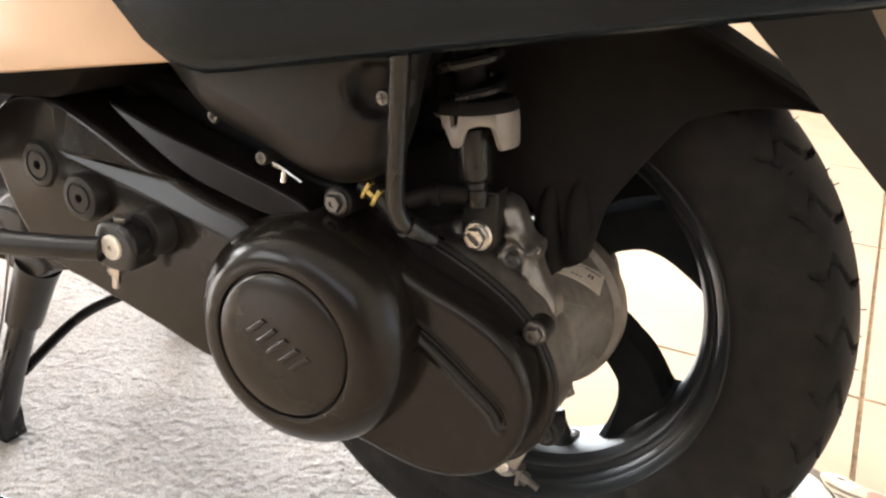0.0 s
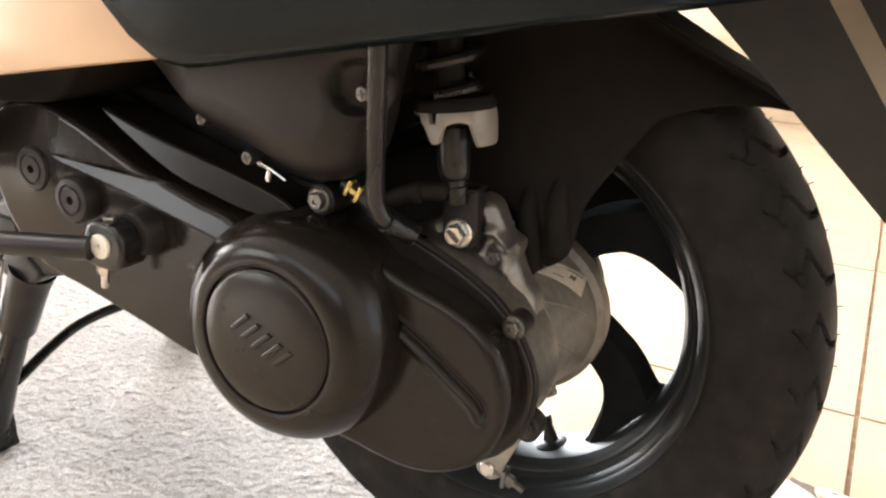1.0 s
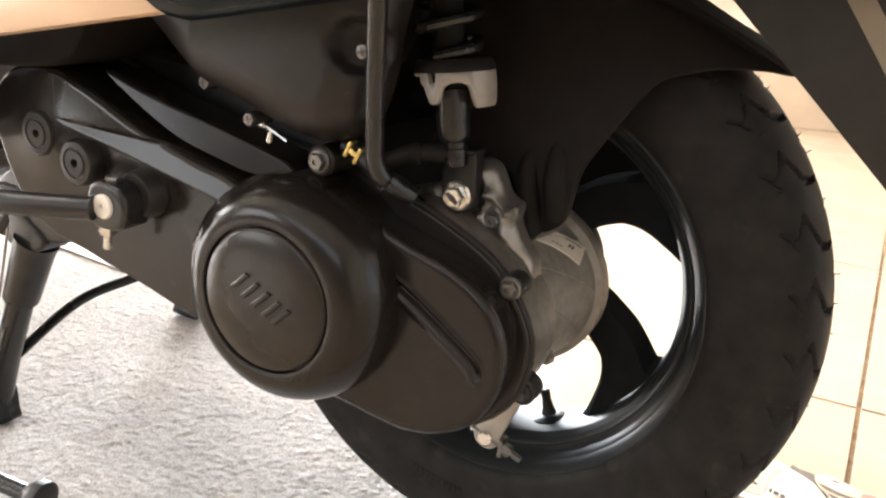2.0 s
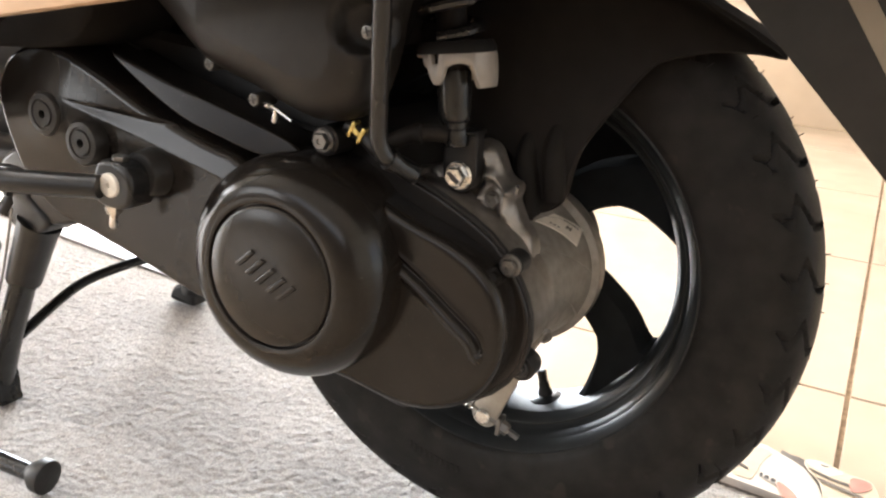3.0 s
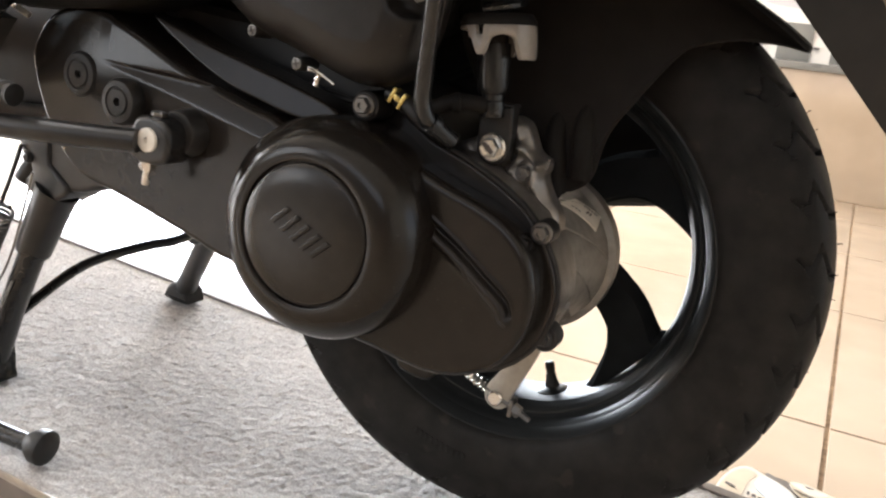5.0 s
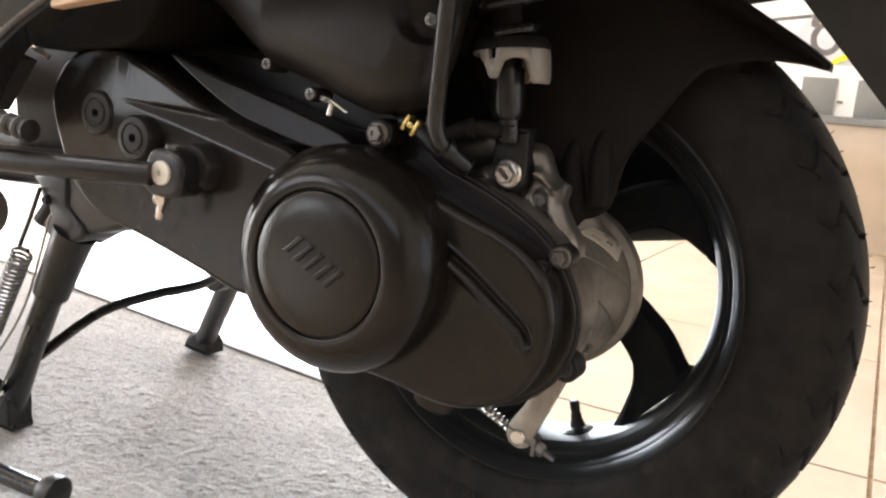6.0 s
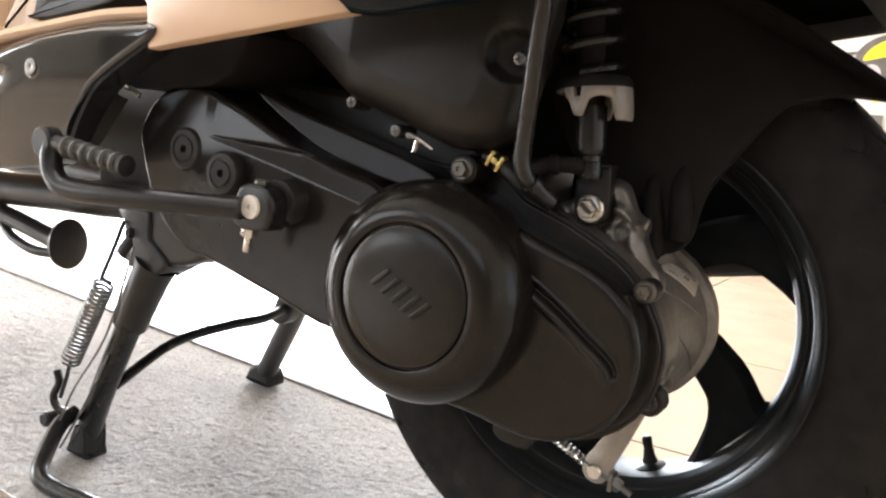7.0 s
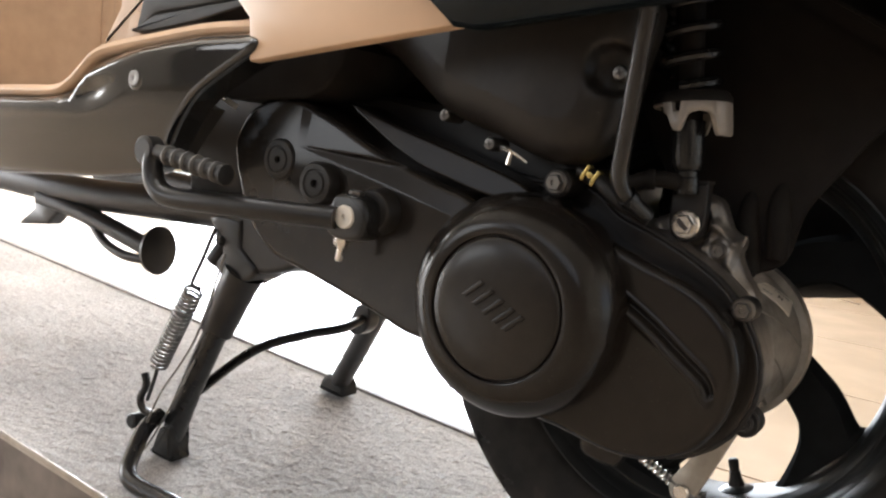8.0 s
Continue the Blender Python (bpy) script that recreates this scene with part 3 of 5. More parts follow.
for u in (-0.0190, -0.0085, 0.0020, 0.0125, 0.0215):  # plain slanted strokes stand for the maker's mark
    part("emblem_bar", emblem_bar([(u + 0.0010, 0.0086), (u + 0.0056, 0.0086), (u - 0.0010, -0.0086), (u - 0.0056, -0.0086)], 0.0022), BADGE, badge)
for x, z, y in ((-0.3508, 0.3586, -0.1915), (-0.2989, 0.3468, -0.1985)):
    p = part("rubber_plug", lathe([(0.0185, -0.012), (0.0185, 0.0), (0.0165, 0.0028), (0.0125, 0.0032), (0.0118, 0.0022), (0.0105, 0.0022), (0.0098, 0.0034), (0.0035, 0.0034), (0.003, -0.002), (0, -0.002)], axis((x, y, z), LEFT), 40), AIRBOX, cover, "round grey rubber plug with a centre hole")
for x, y, z, a in ((-0.099, -0.159, 0.387, 0.0115), (0.0468, -0.134, 0.3265, 0.0105), (0.0625, -0.122, 0.2465, 0.0085)):
    b = 0.0112 if x < -0.05 else 0.0108 if z < 0.3 else 0.0088
    part("cover_boss", lathe([(b, -0.024 if x < -0.05 else -0.014), (b, 0.0005), (b - 0.0015, 0.0020), (0.0, 0.0020)], axis((x, y, z), LEFT), 24), BLACK, cover)
    part("bolt", hexbolt((x, y - 0.0022, z), LEFT, a, 0.006, a * 0.78, 10), BOLTGREY if a > 0.009 else FRAMEBLACK, cover, "zinc flange bolt" if a > 0.009 else "")
part("drain_tab", slab([(-0.052, 0.186), (-0.040, 0.180), (-0.020, 0.182), (-0.018, 0.204), (-0.050, 0.206)], rounded(-0.112, -0.128, 0.004), 3), COVER, cover)

# kick lever
kick = part("kick_lever", join(tube([(-0.250, -0.226, 0.328), (-0.300, -0.247, 0.3235), (-0.350, -0.260, 0.319), (-0.396, -0.267, 0.3150), (-0.415, -0.268, 0.3215), (-0.422, -0.268, 0.336), (-0.422, -0.267, 0.351)], 0.0090, 14),
                               slab([(-0.2625, 0.320), (-0.259, 0.343), (-0.244, 0.3485), (-0.228, 0.345), (-0.2225, 0.331), (-0.227, 0.316), (-0.244, 0.3115), (-0.257, 0.313)], rounded(-0.198, -0.2225, 0.004), 3)), FRAMEBLACK, scooter, "black steel kick lever with a folding ribbed pedal")
part("shaft_boss", lathe([(0.0235, -0.01), (0.0225, 0.008), (0.019, 0.016), (0.0175, 0.030), (0.016, 0.032), (0, 0.032)], axis((-0.2335, -0.172, 0.337), LEFT), 36), BLACK, kick)
part("washer", lathe([(0.0092, 0), (0.0092, 0.0022), (0.0085, 0.003), (0.0022, 0.003), (0.002, 0.0005), (0, 0.0005)], axis((-0.243, -0.2222, 0.3305), LEFT), 28), WASHER, kick, "pale round end cap")
part("clamp_bolt", join(hexbolt((-0.2500, -0.213, 0.3120), (-0.05, 0, -1), 0.0118, 0.0072), lathe([(0.0030, 0), (0.0030, 0.0135), (0.0024, 0.0145)], axis((-0.2502, -0.213, 0.3070), (-0.05, 0, -1)), 12)), ZINC, kick, "zinc clamp bolt and nut")
part("bolt_head", hexbolt((-0.243, -0.213, 0.3475), (0.05, 0, 1), 0.011, 0.004), BOLTGREY, kick)
pedal = part("pedal", join(tube([(-0.428, -0.268, 0.350), (-0.380, -0.268, 0.348), (-0.333, -0.267, 0.3455)], 0.0068, 12, 3), lathe([(0.0125, -0.006), (0.0125, 0.006), (0.010, 0.008)], axis((-0.428, -0.268, 0.349), LEFT), 20)), BLACK, kick)
for i in range(6):
    x = -0.402 + 0.0118 * i
    part("pedal_rib", lathe([(0.0062, -0.0022), (0.0088, -0.0008), (0.0088, 0.0008), (0.0062, 0.0022)], axis((x, -0.268, 0.3488 - 0.00045 * i * 1.2), (1, 0, -0.04)), 16, True), GREYPLASTIC, kick)
part("pedal_end", lathe([(0.0, -0.003), (0.0085, -0.002), (0.0085, 0.002), (0.0, 0.003)], axis((-0.335, -0.267, 0.3455), (1, 0, 0)), 18), BLACK, kick)

# air filter box
AB = [(-0.300, 0.475), (-0.276, 0.462), (-0.252, 0.4495), (-0.2073, 0.4255), (-0.1578, 0.4135), (-0.128, 0.405), (-0.1018, 0.4010), (-0.0800, 0.4060), (-0.0640, 0.4210), (-0.0555, 0.4450), (-0.0525, 0.475), (-0.0545, 0.530), (-0.140, 0.560), (-0.270, 0.545)]
ABL = smooth_line(AB, 4, True)


def box_face(X, Z, D):
    y = -0.178 + dome(D, 0.022) - 0.010 * np.exp(-((X + 0.15) / 0.09) ** 2) * np.clip(-D / 0.03, 0, 1)
    y = y + 0.011 / (1 + np.exp(np.clip((np.hypot(X + 0.0665, Z - 0.4725) - 0.0165) / 0.0012, -40, 40)))
    return y + 0.02 * np.clip((-0.20 - X) / 0.1, 0, 1)


airbox = part("air_filter_box", relief(ABL, box_face, -0.142, 0.003, 0.022), AIRBOX, scooter, "dull black plastic air filter box with scuffs", 50)
for x, y, z in ((-0.0582, -0.180, 0.4704), (-0.1571, -0.167, 0.406), (-0.2105, -0.155, 0.4215)):
    sc = part("screw", lathe([(0.0054, -0.02), (0.0054, 0.001), (0.0042, 0.0030), (0, 0.0034)], axis((x, y, z), LEFT), 20), BOLTGREY, airbox, "cross-head screw")
    # Dark cross laid on the head in place of the recess's shade.
    part("screw_recess_shade", join(*[moved(box(-0.0030, -0.0007, 0.0026, 0.0030, 0.0007, 0.0037), axis((x, y, z), LEFT, a)) for a in (20, 110)]), INKANDSHADE, airbox)
part("spring_clip", join(tube([(-0.146, -0.170, 0.4035), (-0.134, -0.172, 0.4030), (-0.122, -0.170, 0.3975)], 0.0011, 6), tube([(-0.146, -0.170, 0.4055), (-0.136, -0.173, 0.4045), (-0.122, -0.170, 0.3975)], 0.0011, 6), tube([(-0.137, -0.168, 0.4035), (-0.1385, -0.168, 0.393)], 0.0022, 8, 2)), ZINC, airbox, "bright wire hose clip")
part("clip", moved(join(box(-0.0825, -0.156, 0.3905, -0.0795, -0.1485, 0.403, 0.0006), box(-0.0735, -0.156, 0.3910, -0.0705, -0.1485, 0.4035, 0.0006), box(-0.0797, -0.1555, 0.3950, -0.0733, -0.1490, 0.3990, 0.0006)), Matrix.Translation((-0.0766, -0.152, 0.397)) @ Matrix.Rotation(radians(24), 4, "Y") @ Matrix.Translation((0.0766, 0.152, -0.397))), BRASS, airbox, "yellow passivated pipe clip")
part("drain_hose", tube([(-0.088, -0.146, 0.399), (-0.072, -0.148, 0.394), (-0.055, -0.148, 0.384), (-0.030, -0.142, 0.374)], 0.0068, 12), BLACK, airbox)
part("breather_pipe", join(tube([(-0.0350, -0.2140, 0.560), (-0.0400, -0.1985, 0.500), (-0.0440, -0.1855, 0.450), (-0.0468, -0.1760, 0.413), (-0.0462, -0.1735, 0.400), (-0.0420, -0.1705, 0.390), (-0.0370, -0.1620, 0.3840), (-0.0300, -0.150, 0.376)], 0.0064, 14), lathe([(0.0078, 0), (0.0078, 0.006), (0.0065, 0.007)], axis((-0.0405, -0.1690, 0.3885), (0.45, 0.75, -0.5)), 16)), FRAMEBLACK, scooter, "black breather pipe with a bent lower end")

part("cable_guide", join(tube([(-0.0560, -0.138, 0.3930), (-0.0420, -0.136, 0.4010), (-0.0300, -0.130, 0.4035), (-0.0210, -0.124, 0.4030)], 0.0062, 12), lathe([(0.0076, 0), (0.0076, 0.005), (0.0066, 0.006)], axis((-0.0400, -0.136, 0.4015), (1, 0.25, 0.2)), 16)), FENDER, scooter, "black rubber cable guide")

# gear case, hub and brake
GC = smooth_line([(-0.070, 0.358), (-0.0458, 0.3696), (-0.0346, 0.3764), (-0.022, 0.387), (-0.0094, 0.3970), (0.000, 0.3965), (0.0055, 0.3930), (0.0104, 0.3851), (0.0157, 0.3760), (0.0215, 0.3722), (0.0262, 0.3700), (0.0270, 0.3640), (0.0262, 0.3577), (0.0338, 0.3448), (0.0440, 0.3330), (0.047, 0.318), (0.047, 0.290), (0.044, 0.235), (0.026, 0.210), (-0.040, 0.200), (-0.080, 0.25), (-0.085, 0.33)], 4, True)


def gear_face(X, Z, D):
    y = -0.098 + dome(D, 0.007)
    for x0, z0, x1, z1, h, w in ((-0.001, 0.391, 0.006, 0.377, 0.006, 0.0030), (0.006, 0.377, 0.0225, 0.3665, 0.005, 0.0030), (0.006, 0.377, 0.001, 0.358, 0.004, 0.0032), (0.001, 0.358, 0.022, 0.335, 0.0035, 0.0034), (0.0225, 0.3665, 0.0215, 0.350, 0.005, 0.0030), (0.0215, 0.350, 0.034, 0.333, 0.004, 0.0036), (-0.040, 0.372, -0.022, 0.352, 0.005, 0.0045), (-0.022, 0.352, 0.004, 0.338, 0.003, 0.004)):
        e = np.array((x1 - x0, z1 - z0))
        t = np.clip(((X - x0) * e[0] + (Z - z0) * e[1]) / (e @ e), 0, 1)
        d = np.hypot(X - x0 - t * e[0], Z - z0 - t * e[1])
        y = y - h * np.exp(-(d / w) ** 2)
    boss = np.hypot(X - 0.0126, Z - 0.3586)
    return y - 0.004 / (1 + np.exp((boss - 0.0085) / 0.0008)) + 0.003 * np.exp(-((X - 0.0016) ** 2 + (Z - 0.3678) ** 2) / 0.006 ** 2)


gear = part("gear_case", relief(GC, gear_face, -0.078, 0.0014, 0.007), ALU, scooter, "grey cast aluminium gear case", 60)
part("case_flange", slab([tuple(p) for p in CASE[::2] if p[0] > -0.055 and p[1] > 0.255], [(0.004, -0.1270), (-0.0012, -0.1260), (-0.0020, -0.1200), (-0.0026, -0.0980), (-0.0010, -0.0960), (0.006, -0.0955)], 1), ALU, gear, "bare cast joint face behind the black cover")
part("case_bolt", hexbolt((0.0126, -0.1018, 0.3586), LEFT, 0.0100, 0.005, 0.0070), BOLTGREY, gear)
# Black slab on the face paints the shade inside the slot.
part("slot_shade", slab([(-0.0012, 0.3635), (-0.0008, 0.3668), (0.0026, 0.3718), (0.0046, 0.3722), (0.0042, 0.3690), (0.0008, 0.3640)], [(0, -0.090), (0, -0.0985), (0.0004, -0.0990)], 3), BLACK, gear)
part("locating_pin", tube([(0.0275, -0.098, 0.366), (0.0305, -0.104, 0.374)], 0.0013, 6, 1), ZINC, gear)
part("backing_ring", lathe([(0.066, -0.014), (0.067, -0.006), (0.066, 0.004), (0.060, 0.008), (0.0, 0.008)], axis((-0.001, -0.090, 0.274), LEFT), 72), ALU, gear, "pale machined ring of the gear case")
hub = part("brake_housing", lathe([(0.052, 0.045), (0.058, 0.040), (0.0688, -0.027), (0.0712, -0.029), (0.0742, -0.031), (0.0745, -0.033), (0.0745, -0.046), (0.045, -0.055), (0, -0.055)], axis((0.0, -0.022, 0.275), LEFT), 72), ALUDARK, gear, "dull aluminium brake housing with ribs and a paper sticker")
for a in (-92, -59, -22, 13, 48, 84, 120):
    part("rib", tube([((0.0582 + 0.0107 * k) * math.cos(radians(a - 38 * k)), -0.0610 + 0.064 * k, 0.275 + (0.0582 + 0.0107 * k) * math.sin(radians(a - 38 * k))) for k in (0, 0.25, 0.5, 0.75, 1)], 0.0011, 6, 2), ALUDARK, gear)


part("drain_bolt", hexbolt((0.0560, -0.0600, 0.2490), (0.72, -0.35, -0.6), 0.009, 0.007, 0.0062), ALU, gear)


def on_label(s, t, lift):
    """A place on the housing's cone, by the label's own length s and width t."""
    a = radians((1 - t) * (65.5 * (1 - s) + 32.9 * s) + t * (61.1 * (1 - s) + 40.4 * s))
    v = (1 - t) * (0.0217 * (1 - s) + 0.0484 * s) + t * (0.0475 * (1 - s) + 0.0660 * s)
    r = 0.058 + (v / 0.060) * 0.010 + lift
    return r * math.cos(a), -0.062 + v, 0.275 + r * math.sin(a)


def label_patch(s0, s1, t0, t1, lift):
    V = [on_label(s0 + (s1 - s0) * i / 8, t0 + (t1 - t0) * j / 2, l) for l in (0.0, lift) for i in range(9) for j in range(3)]
    F = [(k + i * 3 + j, k + i * 3 + 3 + j, k + i * 3 + 4 + j, k + i * 3 + 1 + j) for k in (0, 27) for i in range(8) for j in range(2)]
    F += [(i * 3, i * 3 + 3, i * 3 + 30, i * 3 + 27) for i in range(8)] + [(i * 3 + 2, i * 3 + 5, i * 3 + 32, i * 3 + 29) for i in range(8)] + [(j, j + 1, j + 28, j + 27) for j in range(2)] + [(24 + j, 25 + j, 52 + j, 51 + j) for j in range(2)]
    return V, F


part("sticker", label_patch(0, 1, 0, 1, 0.0010), STICKER, gear, "small white paper label with dark print")
for k in range(6):
    part("print_bar", label_patch(0.38 + 0.085 * k, 0.44 + 0.085 * k, 0.80, 0.88, 0.0013), GREYPLASTIC, gear)
for i, j in ((0, 0), (0, 2), (1, 1), (2, 0), (2, 2), (2, 1), (0, 1)):
    part("print_bar", label_patch(0.56 + 0.05 * i, 0.60 + 0.05 * i, 0.42 + 0.08 * j, 0.49 + 0.08 * j, 0.0013), INKANDSHADE, gear)
for k in range(3):
    part("print_bar", label_patch(0.22 + 0.09 * k, 0.28 + 0.09 * k, 0.22, 0.28, 0.0013), GREYPLASTIC, gear)
arm = part("brake_arm", slab([(0.022, 0.224), (0.046, 0.222), (0.043, 0.205), (0.0285, 0.160), (0.026, 0.149), (0.018, 0.1435), (0.008, 0.146), (0.0035, 0.155), (0.006, 0.165), (0.018, 0.190)], [(0.001, -0.0475), (0, -0.048), (0, -0.0535), (0.001, -0.054)], 3), ARMSHADED, scooter, "bright plated drum brake arm with its cable end")
part("pivot_bolt", lathe([(0.0068, 0), (0.0068, 0.0025), (0.0055, 0.004), (0, 0.0042)], axis((0.0147, -0.054, 0.1535), LEFT), 24), ZINC, arm, "plated pin")
part("adjuster", join(hexbolt((0.031, -0.052, 0.1495), (1, 0, -0.35), 0.010, 0.008), tube([(0.020, -0.052, 0.1535), (0.048, -0.052, 0.1437)], 0.0028, 8, 1), box(0.0285, -0.058, 0.142, 0.0325, -0.046, 0.158, 0.001)), BOLTGREY, arm)
part("return_spring", coil((-0.026, -0.052, 0.169), (0.004, -0.052, 0.158), 0.0042, 0.0009, 7, 6, 12), ZINC, arm)
part("brake_rod", tube([(-0.20, -0.055, 0.225), (-0.060, -0.053, 0.182), (0.010, -0.052, 0.157)], 0.0024, 8), BOLTGREY, arm)

# rear wheel
WX, WY, WZ = -0.0111, 0.0162, 0.2749
wheel = new("rear_wheel")
wheel.parent = scooter


def tyre_mesh():
    half = [(0.0340, 0.1722), (0.0405, 0.181), (0.0450, 0.202), (0.0442, 0.2217), (0.0391, 0.2428), (0.0263, 0.2543)]
    prof = smooth_line([(-w, r) for w, r in half] + [(0.0, 0.2583)] + half[::-1], 15)
    prof += [np.array((0.029, 0.166)), np.array((-0.029, 0.166))]
    n, seg, per = len(prof), 1155, 33
    W, R = np.array([p[0] for p in prof]), np.array([p[1] for p in prof])
    k = (0.2578 - R) / 0.036
    line = np.interp(k, (0.0, 0.07, 0.24, 0.43, 0.58, 0.73), (0.00, 0.06, 0.56, 0.17, 0.34, 0.42))
    width = np.interp(k, (0.0, 0.06, 0.12, 0.48, 0.60, 0.73), (0.045, 0.070, 0.092, 0.096, 0.060, 0.040))
    fade = np.clip((0.73 - k) / 0.12, 0, 1) * (R > 0.2)
    V, F = [], []
    for i in range(seg):
        a = 2 * math.pi * i / seg
        q = (a * per / (2 * math.pi) + np.where(W > 0, 0.5, 0.0)) % 1.0
        d = np.abs((q - line + 0.5) % 1.0 - 0.5)
        depth = 0.0054 * np.clip(2.0 * (1 - (d / width) ** 2), 0, 1) * fade
        depth = depth - 0.0006 * ((np.abs(R - 0.2125) < 0.0012) | (np.abs(R - 0.186) < 0.0012) | (np.abs(R - 0.1915) < 0.0009) | (np.abs(R - 0.197) < 0.0009))
        rr = R - depth
        V += np.c_[WX + rr * math.cos(a), WY + W * (1 - 4 * depth), WZ + rr * math.sin(a)].tolist()
    for i in range(seg):
        j = (i + 1) % seg
        for m in range(n):
            l = (m + 1) % n
            F.append((i * n + m, j * n + m, j * n + l, i * n + l))
    return V, F


tyre = part("tyre", tyre_mesh(), RUBBER, wheel, "black rubber tyre with angled tread grooves and dust", 45)
for k in range(10):  # unreadable raised marking on the sidewall
    a = radians(-105.0 + 1.65 * k)
    u, v = (math.cos(a), math.sin(a)), (-math.sin(a), math.cos(a))
    q = [(r * u[0] + t * v[0] + WX, r * u[1] + t * v[1] + WZ) for r, t in ((0.1985, -0.0016), (0.1985, 0.0012), (0.2055, 0.0026), (0.2055, -0.0002))]
    part("sidewall_mark", slab(q, [(0, WY - 0.0440), (0, WY - 0.0451), (0.0004, WY - 0.0454)], 1), RUBBER, tyre)


def nubs():
    rng, out = random.Random(3), []
    for k in range(120):
        a, w = 2 * math.pi * (k + rng.random() * 0.5) / 120, rng.choice((-0.037, -0.027, -0.011, 0.0, 0.018, -0.041))
        r = 0.2573 - 7.8 * w * w - (0.004 if abs(w) > 0.036 else 0)
        c, s, l = math.cos(a), math.sin(a), rng.uniform(0.002, 0.0062)
        t = rng.uniform(-0.3, 0.3)
        out.append(tube([(WX + (r - 0.002) * c, WY + w, WZ + (r - 0.002) * s), (WX + (r + l) * c - t * l * s, WY + w * (1 + 0.8 * l / 0.05), WZ + (r + l) * s + t * l * c)], 0.0004, 4, 1))
    return join(*out)


tagged(part("moulding_nubs", nubs(), RUBBER, wheel), kind="stuff")
WM = axis((WX, WY, WZ), LEFT)
rim = part("rim", lathe([(0.1724, 0.0360), (0.1755, 0.0355), (0.1760, 0.0330), (0.1739, 0.0312), (0.1712, 0.0296), (0.1680, 0.0272), (0.1650, 0.0240), (0.1632, 0.0210), (0.1622, 0.0170), (0.1612, 0.0138), (0.1597, 0.0122), (0.1587, 0.0112), (0.1580, 0.0100), (0.1567, 0.0098), (0.1560, 0.0104), (0.1538, 0.0090), (0.1518, 0.0060), (0.1503, 0.0030), (0.1489, 0.0010), (0.1485, 0.0000), (0.1640, 0.0000), (0.1658, 0.0290)], WM, 200, True), RIM, wheel, "gloss black cast alloy rim with a stepped lip", 40)
part("rim_barrel", lathe([(0.1488, 0.0010), (0.1467, -0.0060), (0.1454, -0.0300), (0.1467, -0.0460), (0.1587, -0.0480), (0.1733, -0.0420), (0.1733, -0.0360), (0.1640, -0.0320), (0.1613, 0.0000)], WM, 160, True), BARREL, wheel)


def spoke(a):
    """A broad curved spoke from the hub to the rim, turned by a degrees."""
    V, F, n = [], [], 18
    for i in range(n + 1):
        r = 0.045 + 0.108 * i / n
        upper = np.interp(r, (0.045, 0.080, 0.095, 0.107, 0.1285, 0.140, 0.147, 0.153), (12, -1.5, -7.5, -10.8, -18.0, -21.5, -20.0, -14.0))
        lower = np.interp(r, (0.045, 0.084, 0.104, 0.112, 0.120, 0.1272, 0.1376, 0.148, 0.153), (-28, -30.5, -34.2, -37.5, -41.3, -46.2, -52.0, -57.8, -62.0))
        mid, w = (upper + lower) / 2, (upper - lower) / 2
        t = i / n
        for u, y in ((-1, 0.036), (-0.80, 0.027), (0.80, 0.027), (1, 0.036), (1, 0.054), (-1, 0.054)):
            g = radians(a + mid + u * w)
            V.append((WX + r * math.cos(g), y + 0.004 * t, WZ + r * math.sin(g)))
    for i in range(n):
        for k in range(6):
            l = (k + 1) % 6
            F.append((i * 6 + k, i * 6 + l, i * 6 + 6 + l, i * 6 + 6 + k))
    F += [tuple(range(6)), tuple(n * 6 + k for k in range(6))]
    return V, F


for k in range(5):
    part("spoke", spoke(72 * k), SPOKE, wheel, angle=30)
part("wheel_hub", lathe([(0.0, 0.02), (0.045, 0.02), (0.060, -0.02), (0.060, -0.055), (0.0, -0.06)], axis((WX, WY + 0.02, WZ), LEFT), 48), RIM, wheel)
va = radians(-69.8)
vd = Vector((math.cos(va), 0, math.sin(va)))
vp = Vector((WX, 0.041, WZ))
part("valve_stem", lathe([(0.0078, 0), (0.0072, 0.004), (0.0052, 0.010), (0.0050, 0.015), (0.0042, 0.0155), (0.0042, 0.018), (0.0046, 0.0185), (0.0046, 0.0255), (0.0030, 0.027), (0, 0.027)], axis(vp + vd * 0.1450, -vd), 20), BLACK, wheel, "black rubber tyre valve with cap")
part("valve_boss", lathe([(0.0165, -0.006), (0.0160, 0.0005), (0.0130, 0.0022), (0.0088, 0.0040), (0, 0.0040)], axis(vp + vd * 0.1460, -vd), 24), RIM, wheel)

sx = Vector((-0.30, 0.165, 0.285))
sd = Vector((0.97, 0.0, 0.235)).normalized()
part("exhaust_silencer", lathe([(0.0, 0.0), (0.030, 0.0), (0.048, 0.03), (0.058, 0.08), (0.060, 0.30), (0.058, 0.40), (0.050, 0.43), (0.020, 0.44), (0.020, 0.46), (0.0, 0.46)], axis(sx, sd), 40), FENDER, scooter, "matte black exhaust silencer behind the wheel")

# shock absorber
SA = Vector((-0.0114, -0.117, 0.3739))
SD = Vector((-0.195, 0.0, 1.0)).normalized()
shock = part("shock_absorber", join(lathe([(0.0, 0.060), (0.0105, 0.060), (0.0105, 0.260), (0.0, 0.260)], axis(SA, SD), 28), lathe([(0.0, 0.083), (0.022, 0.083), (0.023, 0.0875), (0.0278, 0.0878), (0.0280, 0.091), (0.025, 0.096), (0.0, 0.097)], axis(SA + Vector((0.0035, 0, 0)), SD), 36)), FENDER, scooter, "black shock absorber with coil spring and pale lower clamp")
